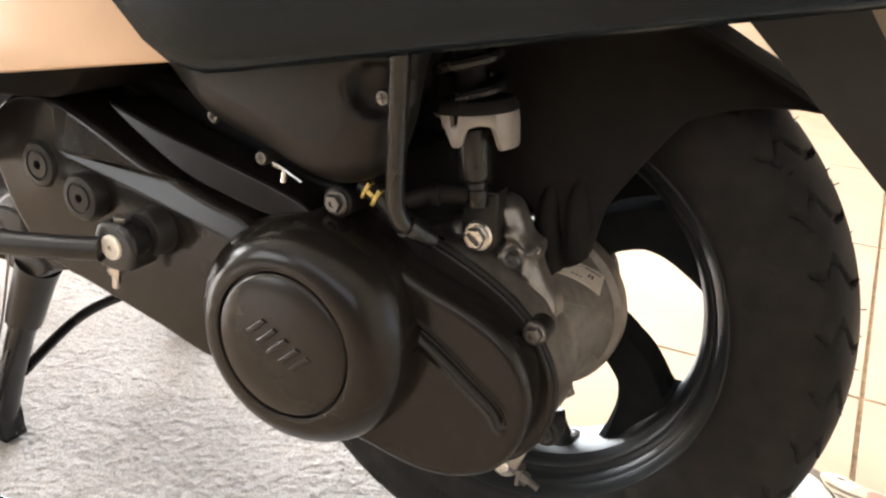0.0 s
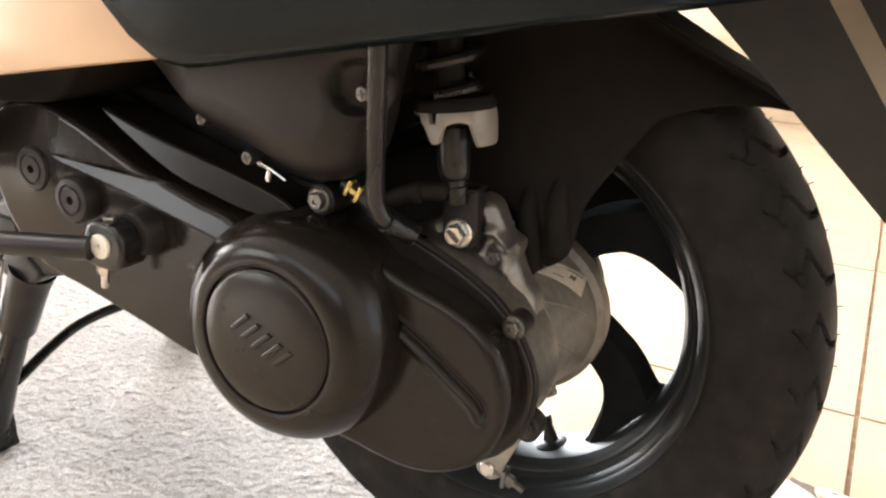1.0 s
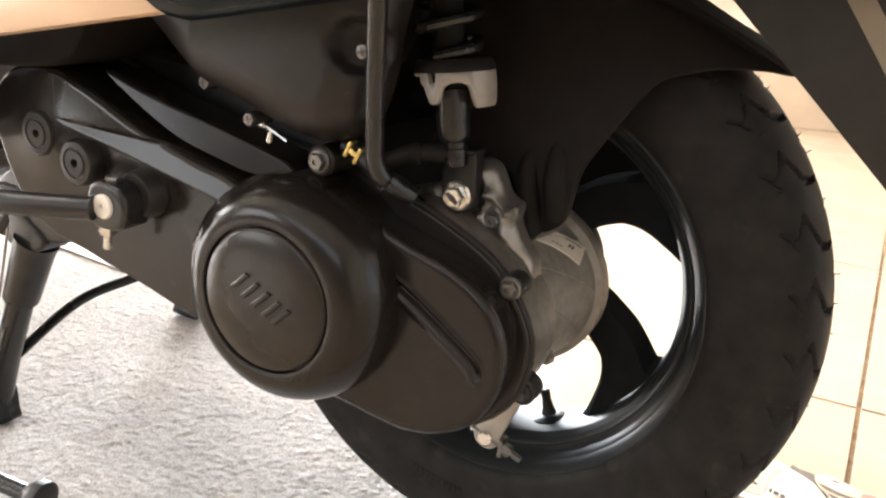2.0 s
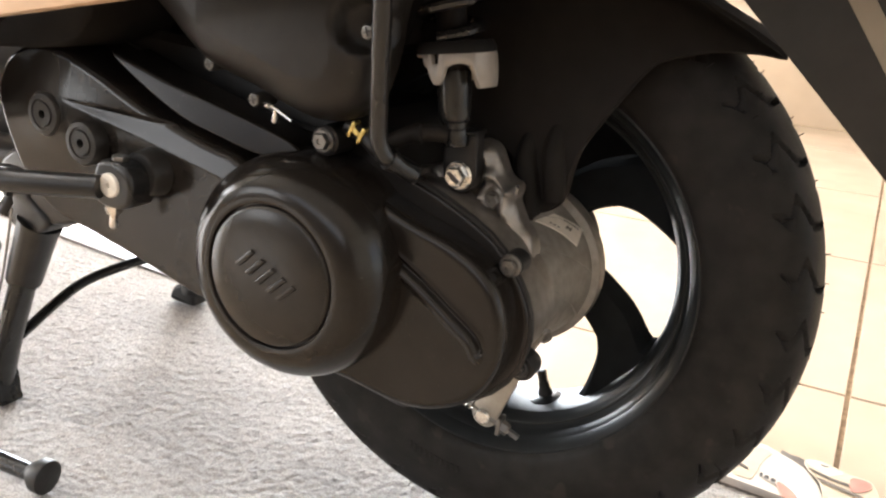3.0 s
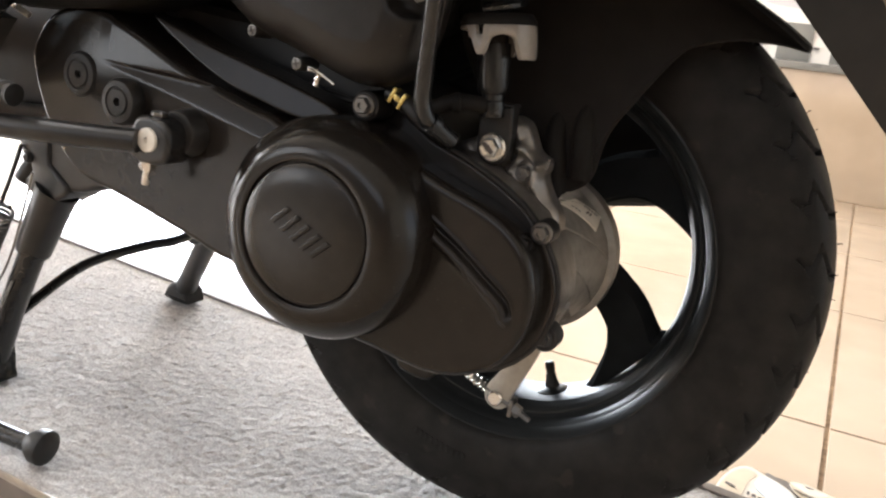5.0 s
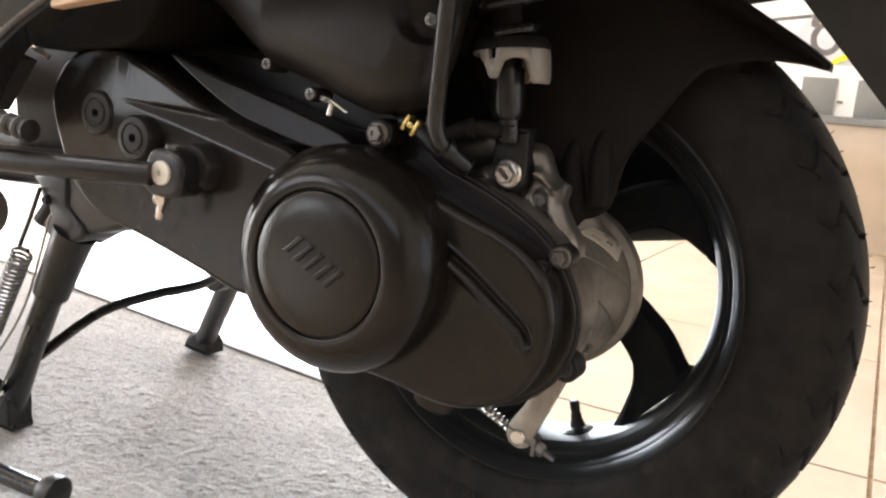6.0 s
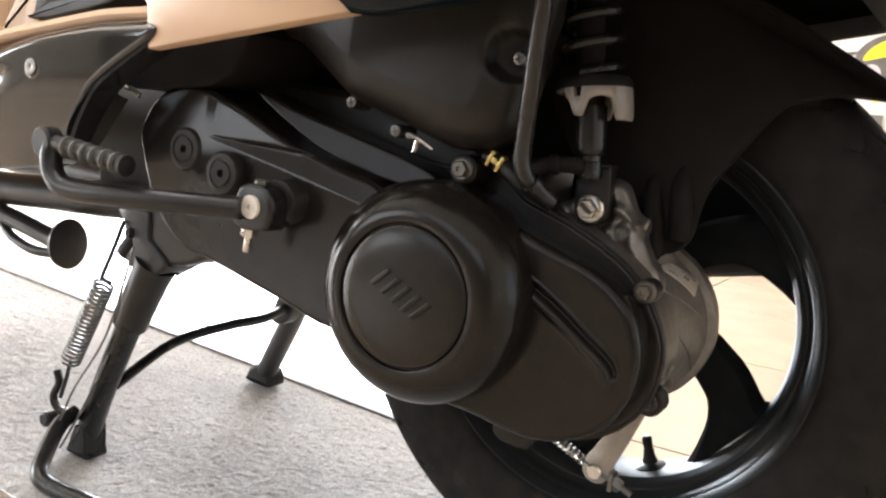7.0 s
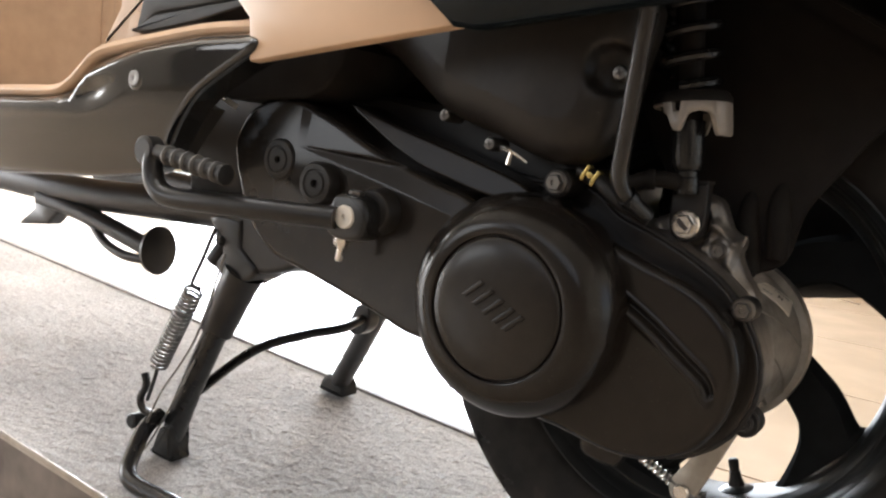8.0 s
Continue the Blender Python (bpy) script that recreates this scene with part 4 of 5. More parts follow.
part("damper_boot", lathe([(0.0, 0.022), (0.0088, 0.022), (0.0095, 0.025), (0.0095, 0.0335), (0.0085, 0.0345), (0.0088, 0.0385), (0.0108, 0.0400), (0.0120, 0.0440), (0.0128, 0.075), (0.0, 0.080)], axis(SA, SD), 28), FRAMEBLACK, shock, "smooth black damper boot")
part("bracket_plate", slab([(-0.0275, 0.4030), (-0.0270, 0.4052), (-0.0015, 0.4080), (-0.0010, 0.4058)], rounded(-0.100, -0.1175, 0.001), 1), BLACK, shock)
part("coil_spring", coil(SA + SD * 0.098, SA + SD * 0.250, 0.0205, 0.0042, 7.6, 9, 22), FRAMEBLACK, shock)
part("clevis", slab([(-0.0265, 0.4005), (-0.0240, 0.4040), (-0.0040, 0.4065), (-0.0012, 0.4030), (0.0008, 0.386), (0.0016, 0.3735), (-0.0022, 0.3645), (-0.0114, 0.3607), (-0.0203, 0.3640), (-0.0246, 0.3730), (-0.0262, 0.386)], rounded(-0.103, -0.1155, 0.002), 3), BLACK, shock)
part("lower_bolt", join(lathe([(0.0108, -0.002), (0.0108, 0.0012), (0.0095, 0.0024), (0.0, 0.0024)], axis((-0.0114, -0.1155, 0.3739), LEFT), 28), hexbolt((-0.0114, -0.1178, 0.3739), LEFT, 0.0135, 0.007, 0, 12)), ZINC, shock, "bright plated bolt")
# Dark bar on the bolt head paints its shaded slot.
part("bolt_recess_shade", moved(box(-0.0052, -0.0016, 0.0062, 0.0052, 0.0016, 0.0076), axis((-0.0114, -0.1178, 0.3739), LEFT, 145)), INKANDSHADE, shock)


def crown_clamp():
    """The ring-shaped lower spring seat: a broad leg to the rear, a narrow one to the front."""
    V, F, n = [], [], 144
    ex = Vector((1, 0, 0.195)).normalized()
    o = SA + Vector((0.0035, 0, 0))
    for i in range(n + 1):
        a = 360 * i / n - 180
        lo = 0.0795
        for r0, r1, v in ((-46, 26, 0.0640), (-116, -77, 0.0675), (70, 130, 0.067)):
            if r0 < a < r1:
                lo = min(lo, 0.0795 + (v - 0.0795) * (0.5 - 0.5 * math.cos(math.pi * min(1, min(a - r0, r1 - a) / 16.0))))
        if -77 <= a <= -46:
            lo = 0.0795 + 0.0018 * math.cos(radians((a + 61.5) * 5.8))
        if a < -118 or a > 128:
            lo = 0.0855
        hi = 0.0812 if -104 < a < -92 else 0.0885
        c, s = math.cos(radians(a)), math.sin(radians(a))
        d = ex * c + Vector((0, 1, 0)) * s
        for r, h in ((0.0265, hi), (0.0276, hi - 0.001), (0.0282, min(lo + 0.002, hi - 0.0015)), (0.0272, lo), (0.0235, lo), (0.0235, hi)):
            V.append(o + d * r + SD * h)
    for i in range(n):
        for k in range(6):
            l = (k + 1) % 6
            F.append((i * 6 + k, i * 6 + l, i * 6 + 6 + l, i * 6 + 6 + k))
    return V, F


part("spring_clamp", crown_clamp(), CLAMP, shock, "pale grey painted crown-shaped clamp", 45)

# mudguard
SIDE = [(0.177, 0.4858), (0.160, 0.4850), (0.132, 0.4825), (0.108, 0.474), (0.095, 0.464), (0.070, 0.421), (0.0595, 0.400), (0.0560, 0.382), (0.0545, 0.366), (0.0500, 0.3550), (0.0415, 0.3480), (0.0345, 0.3450), (0.0285, 0.3360), (0.0225, 0.3400), (0.0165, 0.352), (0.010, 0.370), (0.002, 0.388), (-0.045, 0.40), (-0.090, 0.48), (-0.080, 0.575), (0.020, 0.560), (0.080, 0.536), (0.130, 0.5125)]


def guard_taper(x):
    """The guard narrows towards its tip."""
    return 0.050 * max(0.0, min(1.0, (x - 0.085) / 0.093)) ** 1.5


guard = part("rear_mudguard", slab(SIDE, [(0.001, -0.0565), (0, -0.057), (0, -0.063), (0.0015, -0.065)], 4, lambda x, y, z: (x, y + guard_taper(x), z)), FENDER, scooter, "matte black plastic rear mudguard close over the tyre")
crest = [(0.1775, 0.4885), (0.157, 0.5005), (0.130, 0.5135), (0.080, 0.5370), (0.020, 0.561), (-0.080, 0.58)]


def skin(line, y0, y1, th, crown):
    V, F, n, m = [], [], len(line), 9
    for side in (0, 1):
        for x, z in line:
            for j in range(m):
                u = -1 + 2 * j / (m - 1)
                a, b = y0 + guard_taper(x), y1 - guard_taper(x)
                y = a + (u + 1) * (b - a) / 2
                V.append((x, y, z + crown * (1 - u * u) - 3.2 * min(1.0, max(0.0, (0.165 - x) / 0.06)) * max(0.0, y + 0.022) ** 2 - side * th))
    k = n * m
    for i in range(n - 1):
        for j in range(m - 1):
            a = i * m + j
            F += [(a, a + 1, a + m + 1, a + m), (k + a, k + a + m, k + a + m + 1, k + a + 1)]
    for j in range(m - 1):
        F += [(j, k + j, k + j + 1, j + 1), ((n - 1) * m + j, (n - 1) * m + j + 1, k + (n - 1) * m + j + 1, k + (n - 1) * m + j)]
    for i in range(n - 1):
        F += [(i * m, i * m + m, k + i * m + m, k + i * m), (i * m + m - 1, k + i * m + m - 1, k + i * m + 2 * m - 1, i * m + 2 * m - 1)]
    return V, F


part("crown_skin", skin([tuple(p) for p in smooth_line(crest, 5)], -0.0640, 0.070, 0.004, 0.002), FENDER, guard)
for x0, z0, x1, z1, w in ((0.0285, 0.3440, 0.0190, 0.386, 0.0088), (0.0455, 0.3600, 0.0400, 0.396, 0.0090)):
    part("guard_rib", tube([(x1 - 0.001, -0.052, z1 + 0.030), (x1, -0.0625, z1), ((x0 + x1) / 2 + 0.001, -0.0665, (z0 + z1) / 2), (x0, -0.0645, z0)], w, 14), FENDER, guard)

# rear plate bracket
def bracket(a, b):
    """A strip of the rear bracket between two lines that run down and back along it: 0 to 1 is its broad face, 1 to 2 its turned edge."""
    V, F, n = [], [], 8
    for i in range(n + 1):
        t = i / n
        e1 = Vector((0.068, -0.165, 0.603)).lerp(Vector((0.350, -0.016, 0.339)), t)
        e2 = Vector((0.140, -0.111, 0.615)).lerp(Vector((0.350, -0.048, 0.352)), t)
        e3 = e2 + Vector((0.045, 0.020, 0.012))
        p, q = ((e1.lerp(e2, u) if u <= 1 else e2.lerp(e3, u - 1)) for u in (a, b))
        V += [p, q, q + Vector((0.004, 0.008, 0.002)), p + Vector((0.004, 0.008, 0.002))]
    for i in range(n):
        for k in range(4):
            l = (k + 1) % 4
            F.append((i * 4 + k, i * 4 + l, i * 4 + 4 + l, i * 4 + 4 + k))
    F += [(0, 1, 2, 3), tuple(n * 4 + k for k in range(4))]
    return V, F


plate = part("plate_bracket", bracket(0, 1), BRACKET, scooter, "dark grey plastic rear plate bracket", 25)
# Lighter tan puts the light on the turned edge into its colour.
part("edge_strip", bracket(1.003, 1.30), LITTAN, plate, "turned bracket edge in lighter tan for the light on it", 25)
part("side_flange", bracket(1.303, 2), BRACKET, plate, "", 25)


# body panels
def tail_panel():
    V, F, n = [], [], 30
    prof = [(0.045, 0.012), (0.018, 0.002), (0.004, 0.000), (-0.004, 0.004), (-0.010, 0.014), (-0.016, 0.040), (-0.020, 0.080), (-0.016, 0.140), (0.010, 0.180)]
    m = len(prof)
    for i in range(n + 1):
        t = i / n
        x = -0.150 + 0.56 * t
        zl = 0.4795 + 0.262 * (x + 0.130) + 0.006 * math.exp(-((x + 0.150) / 0.012) ** 2)
        yl = -0.259 + 0.161 * max(0, x + 0.12) + 0.12 * max(0, x - 0.08) ** 1.5
        for a, b in prof:
            V.append((x - 0.95 * b * (1 - t) ** 3 * min(1, b / 0.012), yl + a, zl + b))
    for i in range(n):
        for j in range(m - 1):
            F.append((i * m + j, i * m + j + 1, i * m + m + j + 1, i * m + m + j))
    V2 = [(x, y + 0.004, z + 0.001) for x, y, z in V]
    k = len(V)
    F2 = [tuple(k + i for i in reversed(f)) for f in F]
    rim = [(j, j + 1) for j in range(m - 1)] + [(n * m + j + 1, n * m + j) for j in range(m - 1)] + [(i * m + m, i * m) for i in range(n)] + [(i * m + m - 1, i * m + 2 * m - 1) for i in range(n)]
    return V + V2, F + F2 + [(a, b, k + b, k + a) for a, b in rim]


part("tail_side_panel", tail_panel(), PANELBLUE, scooter, "glossy dark blue-grey painted tail side panel", 50)
far_tail = tail_panel()
part("tail_side_panel", ([(x, -0.5 * y, z + 0.001) for x, y, z in far_tail[0]], far_tail[1]), FENDER, scooter, "matte black plastic panel of the tail", 50)
part("lower_side_panel", slab([(-0.343, 0.4365), (-0.300, 0.4465), (-0.225, 0.4645), (-0.135, 0.486), (-0.120, 0.540), (-0.200, 0.640), (-0.330, 0.660), (-0.385, 0.560), (-0.375, 0.490), (-0.350, 0.470)], [(0, -0.238), (0.0, -0.2475), (0.0012, -0.2495), (0.004, -0.2505)], 1), BEIGE, scooter, "plain beige painted lower side panel")
FLOORSIDE = smooth_line([(-0.98, 0.326), (-0.84, 0.344), (-0.70, 0.3620), (-0.6266, 0.3716), (-0.5986, 0.3840), (-0.5805, 0.3995), (-0.5629, 0.4140), (-0.5370, 0.4233), (-0.500, 0.4320), (-0.4735, 0.4378), (-0.440, 0.4452), (-0.4093, 0.4517), (-0.370, 0.4570), (-0.345, 0.4595), (-0.334, 0.4530),
                         (-0.340, 0.4420), (-0.362, 0.428), (-0.385, 0.413), (-0.402, 0.400), (-0.412, 0.388), (-0.424, 0.370), (-0.436, 0.347), (-0.446, 0.333), (-0.462, 0.3235), (-0.500, 0.3145), (-0.541, 0.306), (-0.610, 0.295), (-0.686, 0.283), (-0.84, 0.259), (-0.98, 0.235)], 3, True)


def floorside_face(X, Z, D):
    """A bevel along the top edge, a shallow scoop under it at the front, and a turned-in lower flank."""
    crease = np.interp(X, (-0.98, -0.600, -0.5813, -0.5703, -0.5564, -0.5346, -0.510, -0.479, -0.446, -0.402, -0.340), (0.322, 0.3690, 0.3740, 0.3868, 0.3985, 0.4078, 0.4175, 0.4276, 0.4355, 0.4443, 0.4520))
    bevel = 1.05 * soft_plus(Z - crease, 0.0022)
    scoop = 0.0024 * np.exp(-((X + 0.548) / 0.026) ** 2 - ((Z - 0.3850 - 0.30 * (X + 0.548)) / 0.0095) ** 2)
    return -0.2508 + dome(D, 0.006) + bevel + scoop - 0.075 * (Z - 0.38) + 0.10 * soft_plus(0.335 + 0.16 * (X + 0.65) - Z, 0.03)


floorside = part("floorboard_side_panel", relief(FLOORSIDE, floorside_face, -0.222, 0.0025, 0.006), GLOSSBLACK, scooter, "glossy black floorboard side panel with a screw")
part("panel_screw", lathe([(0.0105, -0.004), (0.0105, 0.001), (0.0088, 0.002), (0.0075, 0.0005), (0.0068, 0.003), (0.003, 0.0035), (0, 0.002)], axis((-0.4798, -0.2508, 0.406), LEFT), 26), BOLTGREY, floorside)


def strip_along(line, w, h):
    return tube([(x, -0.2330, z + 0.0062) for x, z in line], w, 12, 5, None, h)


part("floorboard_trim", strip_along([(-1.0, 0.322), (-0.708, 0.3610), (-0.6266, 0.3716), (-0.5986, 0.3840), (-0.5805, 0.3995), (-0.5629, 0.4140), (-0.537, 0.4233), (-0.4735, 0.4378), (-0.4093, 0.4517), (-0.336, 0.4607)], 0.0085, 0.75), BEIGE, scooter, "beige edge trim along the floorboard")
part("floorboard", slab([(-1.045, 0.300), (-1.045, 0.3200), (-0.708, 0.3660), (-0.628, 0.3775), (-0.600, 0.3850), (-0.585, 0.360), (-0.600, 0.335)], rounded(0.225, -0.230, 0.003), 1), BEIGEDULL, scooter, "beige ribbed plastic floorboard")
part("leg_shield", join(slab([(-0.24, 0.34), (-0.24, 0.90), (-0.15, 1.02), (0.15, 1.02), (0.24, 0.90), (0.24, 0.34)], [(0, 0), (0, 0.016), (0.004, 0.02)], 2, lambda x, y, z: (-1.06 + y - 0.12 * (z - 0.34), x, z)), slab([(-0.012, 0.36), (-0.010, 0.95), (0.010, 0.95), (0.012, 0.36)], [(0, 0.018), (0, 0.022), (0.006, 0.026)], 1, lambda x, y, z: (-1.06 + y - 0.12 * (z - 0.34), x + 0.11, z))), BEIGEDULL, scooter, "tan plastic inner leg shield")
part("under_seat_panel", slab([(-0.606, 0.425), (-0.596, 0.47), (-0.570, 0.62), (-0.36, 0.66), (-0.350, 0.47), (-0.40, 0.455)], rounded(-0.15, -0.198, 0.012), 2), BEIGEDULL, scooter, "beige panel below the seat")
cowl = part("grey_cowl", slab([(-0.5280, 0.4500), (-0.5240, 0.4800), (-0.512, 0.530), (-0.390, 0.540), (-0.384, 0.4890), (-0.440, 0.4775), (-0.500, 0.4655)], rounded(-0.19, -0.222, 0.004), 1), BRACKET, scooter, "dark grey plastic cowl")
part("cowl_base", slab([(-0.5290, 0.4470), (-0.5265, 0.4500), (-0.500, 0.4645), (-0.440, 0.4765), (-0.384, 0.4880), (-0.3835, 0.4815), (-0.440, 0.4640), (-0.500, 0.4500)], rounded(-0.185, -0.226, 0.002), 1), BLACK, cowl, "black underside")
part("panel_tab", slab([(-0.5530, 0.4330), (-0.5510, 0.4600), (-0.5420, 0.4680), (-0.5310, 0.4660), (-0.5290, 0.4400)], rounded(-0.188, -0.214, 0.003), 1), BEIGEDULL, scooter, "small beige tab beside the cowl")
# Lighter slab stands in for the panel's own edge facet catching light.
edge_facet = part("panel_edge_facet", slab([(-0.444, 0.396), (-0.418, 0.391), (-0.450, 0.344), (-0.488, 0.338)], rounded(-0.200, -0.226, 0.002), 1), BRACKET, scooter, "lighter grey slab in place of the panel's lit edge facet")
part("bolt", hexbolt((-0.4310, -0.226, 0.3870), LEFT, 0.010, 0.006, 0.0075), BOLTGREY, edge_facet)

# Added black slab: hides a bright gap where the corner lies dark.
part("corner_filler", slab([(-0.47, 0.40), (-0.47, 0.440), (-0.33, 0.472), (-0.29, 0.462), (-0.31, 0.425), (-0.36, 0.41)], rounded(-0.10, -0.195, 0.004), 2), FENDER, scooter)

# Out of view; added to block ceiling light leaking behind the panels.
part("seat_pan", slab([(-0.42, -0.225), (-0.42, 0.225), (0.10, 0.225), (0.36, 0.16), (0.36, -0.16), (0.10, -0.225)], [(0, 0.630), (0, 0.655), (0.006, 0.660)], 2, lambda x, y, z: (x, z, y + 0.25 * max(0.0, x + 0.05))), BLACK, scooter, "unseen black seat pan that keeps ceiling light out of the body")

# engine, tubing and underseat bucket behind the covers
part("crankcase", slab([(-0.44, 0.30), (-0.43, 0.40), (-0.30, 0.43), (-0.10, 0.40), (-0.08, 0.25), (-0.20, 0.255), (-0.34, 0.272), (-0.40, 0.285)], [(0.006, 0.13), (0, 0.12), (0, -0.115), (0.006, -0.121)], 3), BLACK, scooter, "black engine crankcase")
part("storage_bucket", slab([(-0.40, 0.415), (-0.36, 0.64), (-0.04, 0.64), (-0.075, 0.50), (-0.11, 0.44), (-0.28, 0.43)], [(0.01, 0.17), (0, 0.16), (0, -0.075), (0.01, -0.085)], 3), FENDER, scooter, "black storage bucket under the seat")
# Black slab added to block light showing through the inner gap.
part("inner_gap_filler", slab([(-0.560, 0.282), (-0.470, 0.284), (-0.400, 0.300), (-0.355, 0.43), (-0.20, 0.47), (-0.20, 0.54), (-0.42, 0.54), (-0.56, 0.44)], rounded(0.10, -0.11, 0.01), 2), BLACK, scooter, "black slab added to keep the inner gap dark")
part("frame_rail", tube([(-1.05, -0.12, 0.235), (-0.76, -0.12, 0.252), (-0.60, -0.12, 0.270), (-0.46, -0.12, 0.288), (-0.38, -0.12, 0.31)], 0.019, 14), FRAMEBLACK, scooter, "black steel frame rail")
part("frame_rail", tube([(-1.05, 0.12, 0.235), (-0.76, 0.12, 0.252), (-0.60, 0.12, 0.270), (-0.46, 0.12, 0.288), (-0.38, 0.12, 0.31)], 0.019, 14), FRAMEBLACK, scooter)
part("stand_mount", slab([(-0.455, 0.252), (-0.46, 0.29), (-0.41, 0.315), (-0.34, 0.30), (-0.345, 0.262), (-0.40, 0.240)], rounded(-0.105, -0.155, 0.006), 3), FRAMEBLACK, scooter, "black stand mounting bracket")
part("wire_clip", tube([(-0.423, -0.200, 0.402), (-0.412, -0.203, 0.400), (-0.404, -0.200, 0.396)], 0.0026, 8), ZINC, scooter)

# centre stand
stand = part("centre_stand", tube([(-0.408, -0.150, 0.262), (-0.400, 0.080, 0.252)], 0.013, 12, 1), FRAMEBLACK, scooter, "black tubular steel centre stand standing on the carpet")
part("leg_socket", tube([(-0.424, -0.142, 0.236), (-0.432, -0.142, 0.218), (-0.455, -0.140, 0.165)], 0.0215, 16, 4, 0.0172), FRAMEBLACK, stand)
part("leg", tube([(-0.453, -0.140, 0.170), (-0.489, -0.134, 0.088), (-0.512, -0.130, 0.026)], 0.0130, 14, 4), FRAMEBLACK, stand)
part("leg", tube([(-0.394, 0.075, 0.250), (-0.450, 0.120, 0.150), (-0.541, 0.188, 0.024)], 0.0145, 14, 4), FRAMEBLACK, stand)
x, y = -0.517, -0.130
part("foot", slab([(x - 0.012, 0.003), (x - 0.010, 0.012), (x - 0.002, 0.036), (x + 0.014, 0.040), (x + 0.018, 0.014), (x + 0.020, 0.003)], rounded(y + 0.013, y - 0.014, 0.004), 2), FRAMEBLACK, stand)
x, y = -0.545, 0.191
part("foot", slab([(x - 0.021, 0.004), (x - 0.023, 0.013), (x - 0.016, 0.026), (x - 0.002, 0.032), (x + 0.013, 0.027), (x + 0.020, 0.014), (x + 0.018, 0.004)], rounded(y + 0.016, y - 0.016, 0.006), 3), BLACK, stand, "black rubber foot")
part("cross_bar", tube([(-0.484, -0.125, 0.088), (-0.4858, -0.050, 0.1205), (-0.462, 0.005, 0.139), (-0.440, 0.050, 0.149), (-0.447, 0.105, 0.158)], 0.0058, 10), FRAMEBLACK, stand)
part("lug", slab([(-0.462, 0.135), (-0.456, 0.168), (-0.436, 0.174), (-0.432, 0.150), (-0.444, 0.134)], rounded(0.105, 0.085, 0.003), 2), FRAMEBLACK, stand)
part("pivot_bracket", slab([(-0.468, 0.283), (-0.4500, 0.262), (-0.4440, 0.2510), (-0.4530, 0.2390), (-0.4460, 0.2290), (-0.4250, 0.2240), (-0.4000, 0.2340), (-0.3960, 0.2480), (-0.4200, 0.2620), (-0.424, 0.288)], rounded(-0.118, -0.158, 0.005), 2), FRAMEBLACK, stand)
part("pivot_lug", slab([(-0.456, 0.276), (-0.447, 0.250), (-0.423, 0.2365), (-0.401, 0.2457), (-0.376, 0.2530), (-0.374, 0.2700), (-0.400, 0.2865)], rounded(-0.090, -0.116, 0.004), 2), FRAMEBLACK, stand)
part("bracket_bolt", hexbolt((-0.447, -0.158, 0.2620), LEFT, 0.0075, 0.004, 0.0055), FRAMEBLACK, stand)
part("spacer", lathe([(0.009, -0.012), (0.009, 0.010), (0.006, 0.012), (0, 0.012)], axis((-0.455, -0.150, 0.246), (-0.4, -0.3, -1)), 16), FRAMEBLACK, stand)
part("upper_rod", tube([(-0.432, -0.110, 0.224), (-0.410, -0.100, 0.241), (-0.384, -0.100, 0.249), (-0.355, -0.09, 0.25)], 0.0068, 10), FRAMEBLACK, stand)
part("return_spring", coil((-0.474, -0.16, 0.204), (-0.513, -0.16, 0.113), 0.0092, 0.0017, 20, 6, 14), SPRING, stand, "close-wound steel return spring")
part("spring_hook", tube([(-0.4550, -0.16, 0.2720), (-0.4674, -0.16, 0.2374), (-0.4775, -0.16, 0.2125), (-0.4745, -0.16, 0.2085), (-0.4660, -0.16, 0.2080)], 0.0021, 8), FRAMEBLACK, stand)
part("spring_hook", join(tube([(-0.513, -0.16, 0.113), (-0.519, -0.158, 0.094), (-0.5255, -0.156, 0.078), (-0.531, -0.154, 0.066)], 0.0021, 8), tube([(-0.543, -0.152, 0.092), (-0.538, -0.152, 0.080), (-0.545, -0.152, 0.062), (-0.538, -0.150, 0.050), (-0.520, -0.146, 0.050)], 0.0042, 8)), FRAMEBLACK, stand)
part("pivot_pin", lathe([(0.0085, 0), (0.0085, 0.018), (0.006, 0.020), (0, 0.020)], axis((-0.548, -0.140, 0.036), LEFT), 18), FRAMEBLACK, stand)
part("tang", tube([(-0.520, -0.142, 0.050), (-0.515, -0.165, 0.042), (-0.490, -0.198, 0.028), (-0.474, -0.214, 0.021), (-0.455, -0.2185, 0.0165), (-0.410, -0.2150, 0.0165), (-0.352, -0.2090, 0.0165)], 0.0085, 12), FRAMEBLACK, stand, "bent foot bar with a round rubber end")
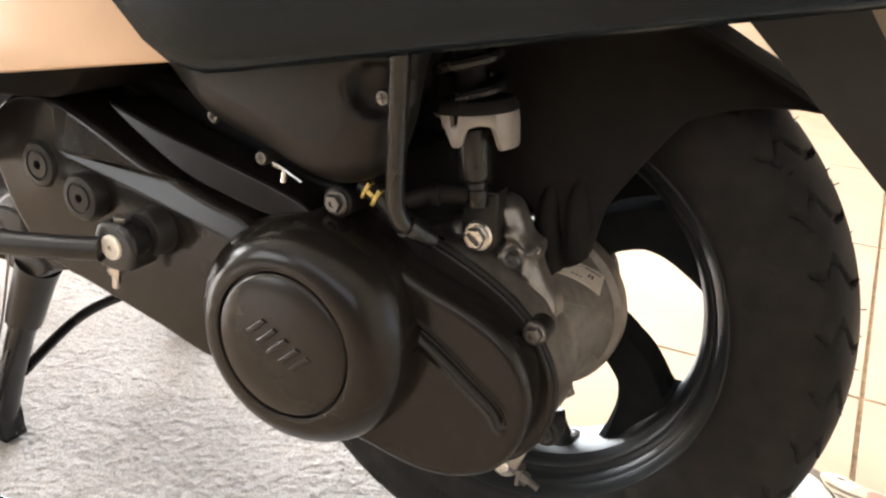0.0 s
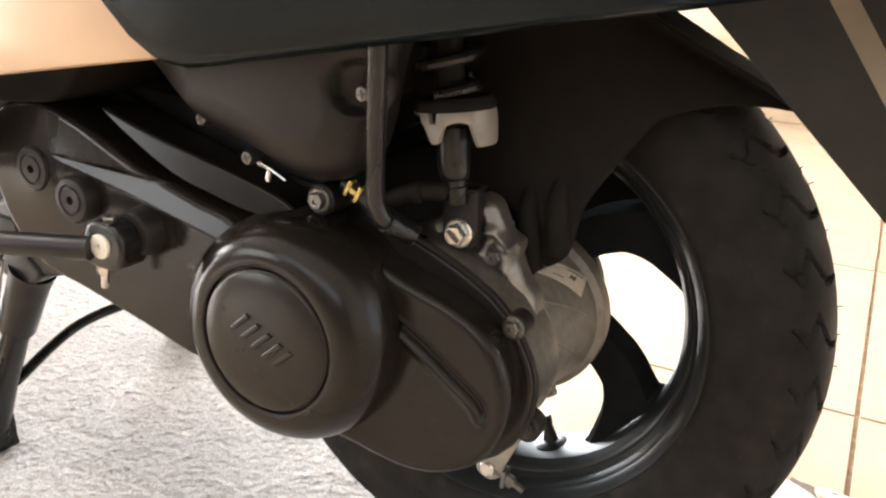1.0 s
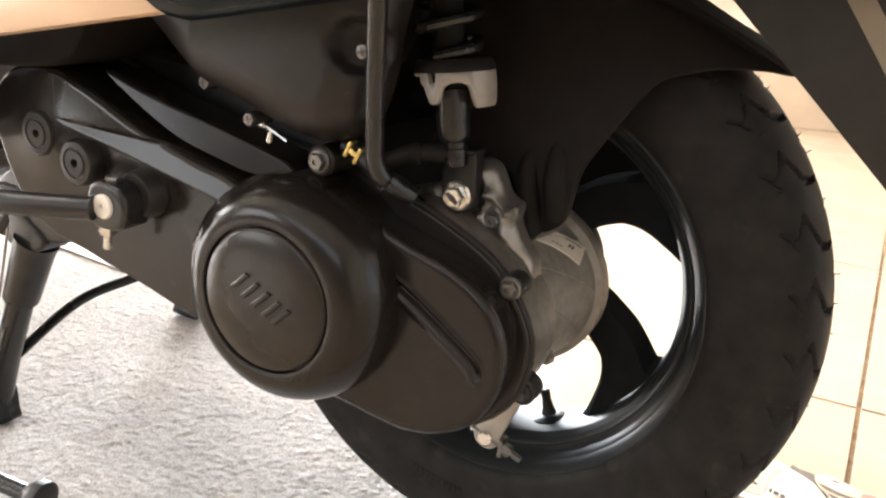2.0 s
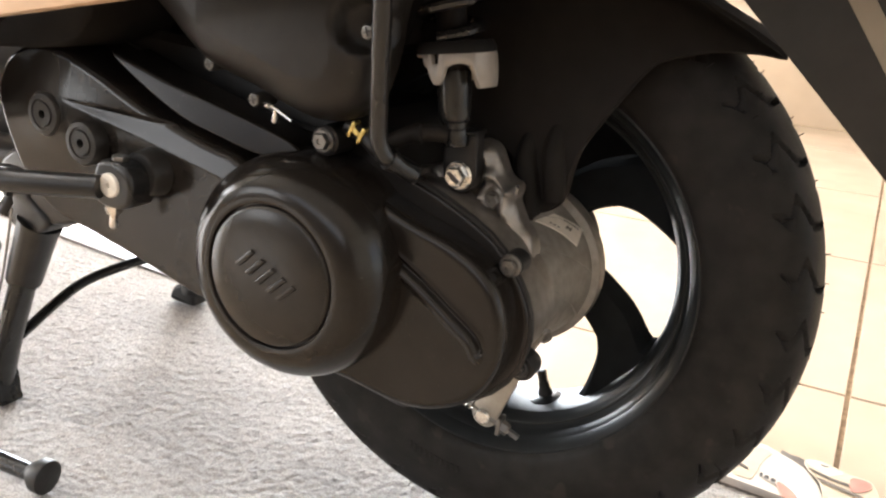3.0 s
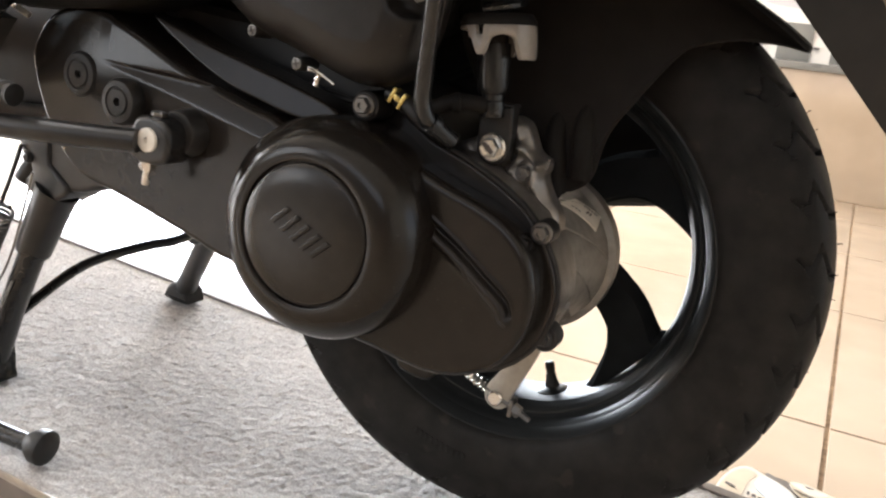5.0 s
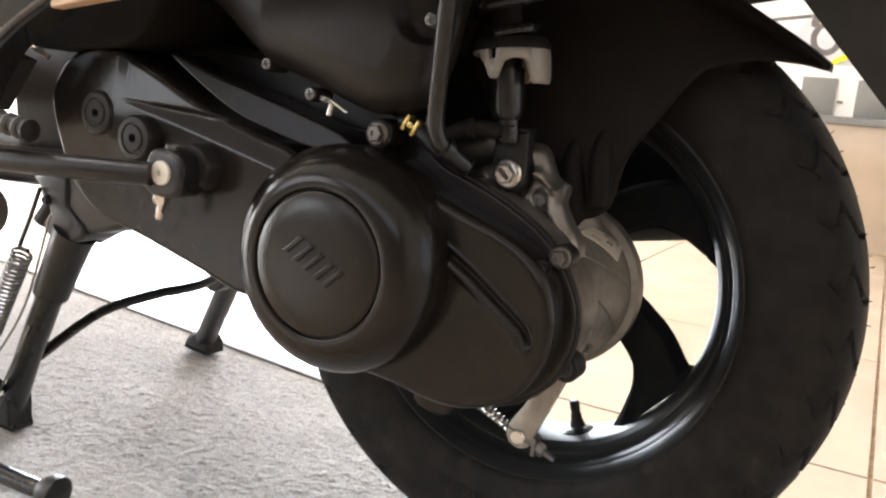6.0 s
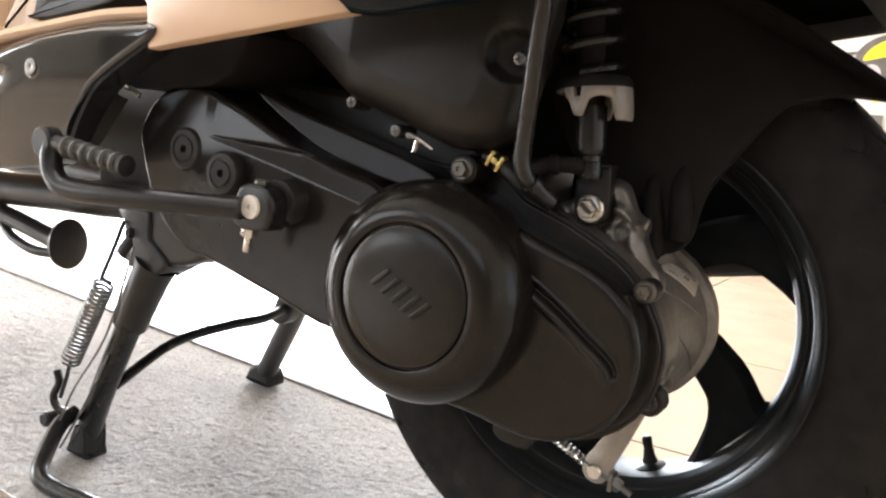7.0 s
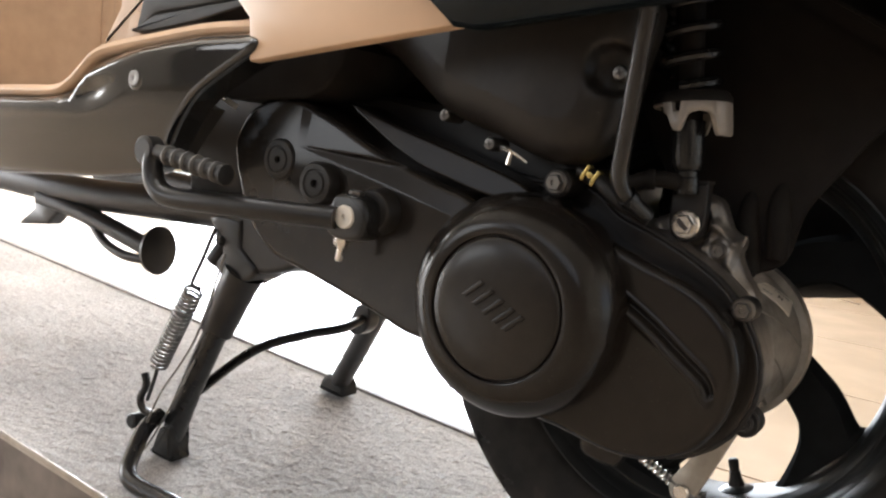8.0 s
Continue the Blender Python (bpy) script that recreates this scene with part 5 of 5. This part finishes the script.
part("tang_pad", lathe([(0.008, -0.012), (0.013, -0.006), (0.0165, 0.0), (0.0165, 0.009), (0.012, 0.012), (0, 0.012)], axis((-0.352, -0.2090, 0.0185), (1, 0.1, 0)), 28), BLACK, stand)
part("drain_tube", tube([(-0.424, -0.172, 0.254), (-0.452, -0.170, 0.160), (-0.496, -0.168, 0.086), (-0.520, -0.165, 0.030)], 0.0012, 6), SPRING, stand)
part("drain_tube", tube([(-0.468, -0.152, 0.130), (-0.500, -0.152, 0.060), (-0.530, -0.150, 0.008)], 0.0012, 6), SPRING, stand)

# side stand, folded
side = part("side_stand", join(tube([(-0.80, -0.13, 0.235), (-0.70, -0.13, 0.232), (-0.580, -0.13, 0.219)], 0.0105, 12), tube([(-0.81, -0.125, 0.248), (-0.74, -0.13, 0.236), (-0.690, -0.13, 0.226)], 0.0075, 10), slab([(-0.833, 0.194), (-0.806, 0.221), (-0.812, 0.246), (-0.780, 0.258), (-0.745, 0.236), (-0.775, 0.206)], rounded(-0.118, -0.136, 0.004), 1), tube([(-0.690, -0.13, 0.222), (-0.660, -0.134, 0.209), (-0.620, -0.136, 0.204), (-0.585, -0.134, 0.208)], 0.0055, 10)), FRAMEBLACK, scooter, "black side stand folded under the floorboard")
part("stand_foot", lathe([(0, -0.004), (0.026, -0.003), (0.027, 0.001), (0.010, 0.004), (0, 0.004)], axis((-0.572, -0.13, 0.221), (1, 0.15, 0.15)), 30), FRAMEBLACK, side)

# ---- floor tiles, each a piece of the floor ----
def tile_mesh(w):
    me = bpy.data.meshes.new("tile")
    V, F = box(-w / 2, -w / 2, -0.005, w / 2, w / 2, 0.0, 0.0015)
    me.from_pydata([tuple(v) for v in V], [], F)
    me.materials.append(TILE)
    return me


PITCH, TM = 0.80, tile_mesh(0.793)
for i in range(-8, 5):
    for j in range(-6, 7):
        o = new("tile", TM)
        o.parent = floor
        o.matrix_basis = pose(0.3225, 0.712, FLOOR, 0, 0, -0.6) @ pose(PITCH * (i + 0.5), PITCH * (j + 0.5), 0)
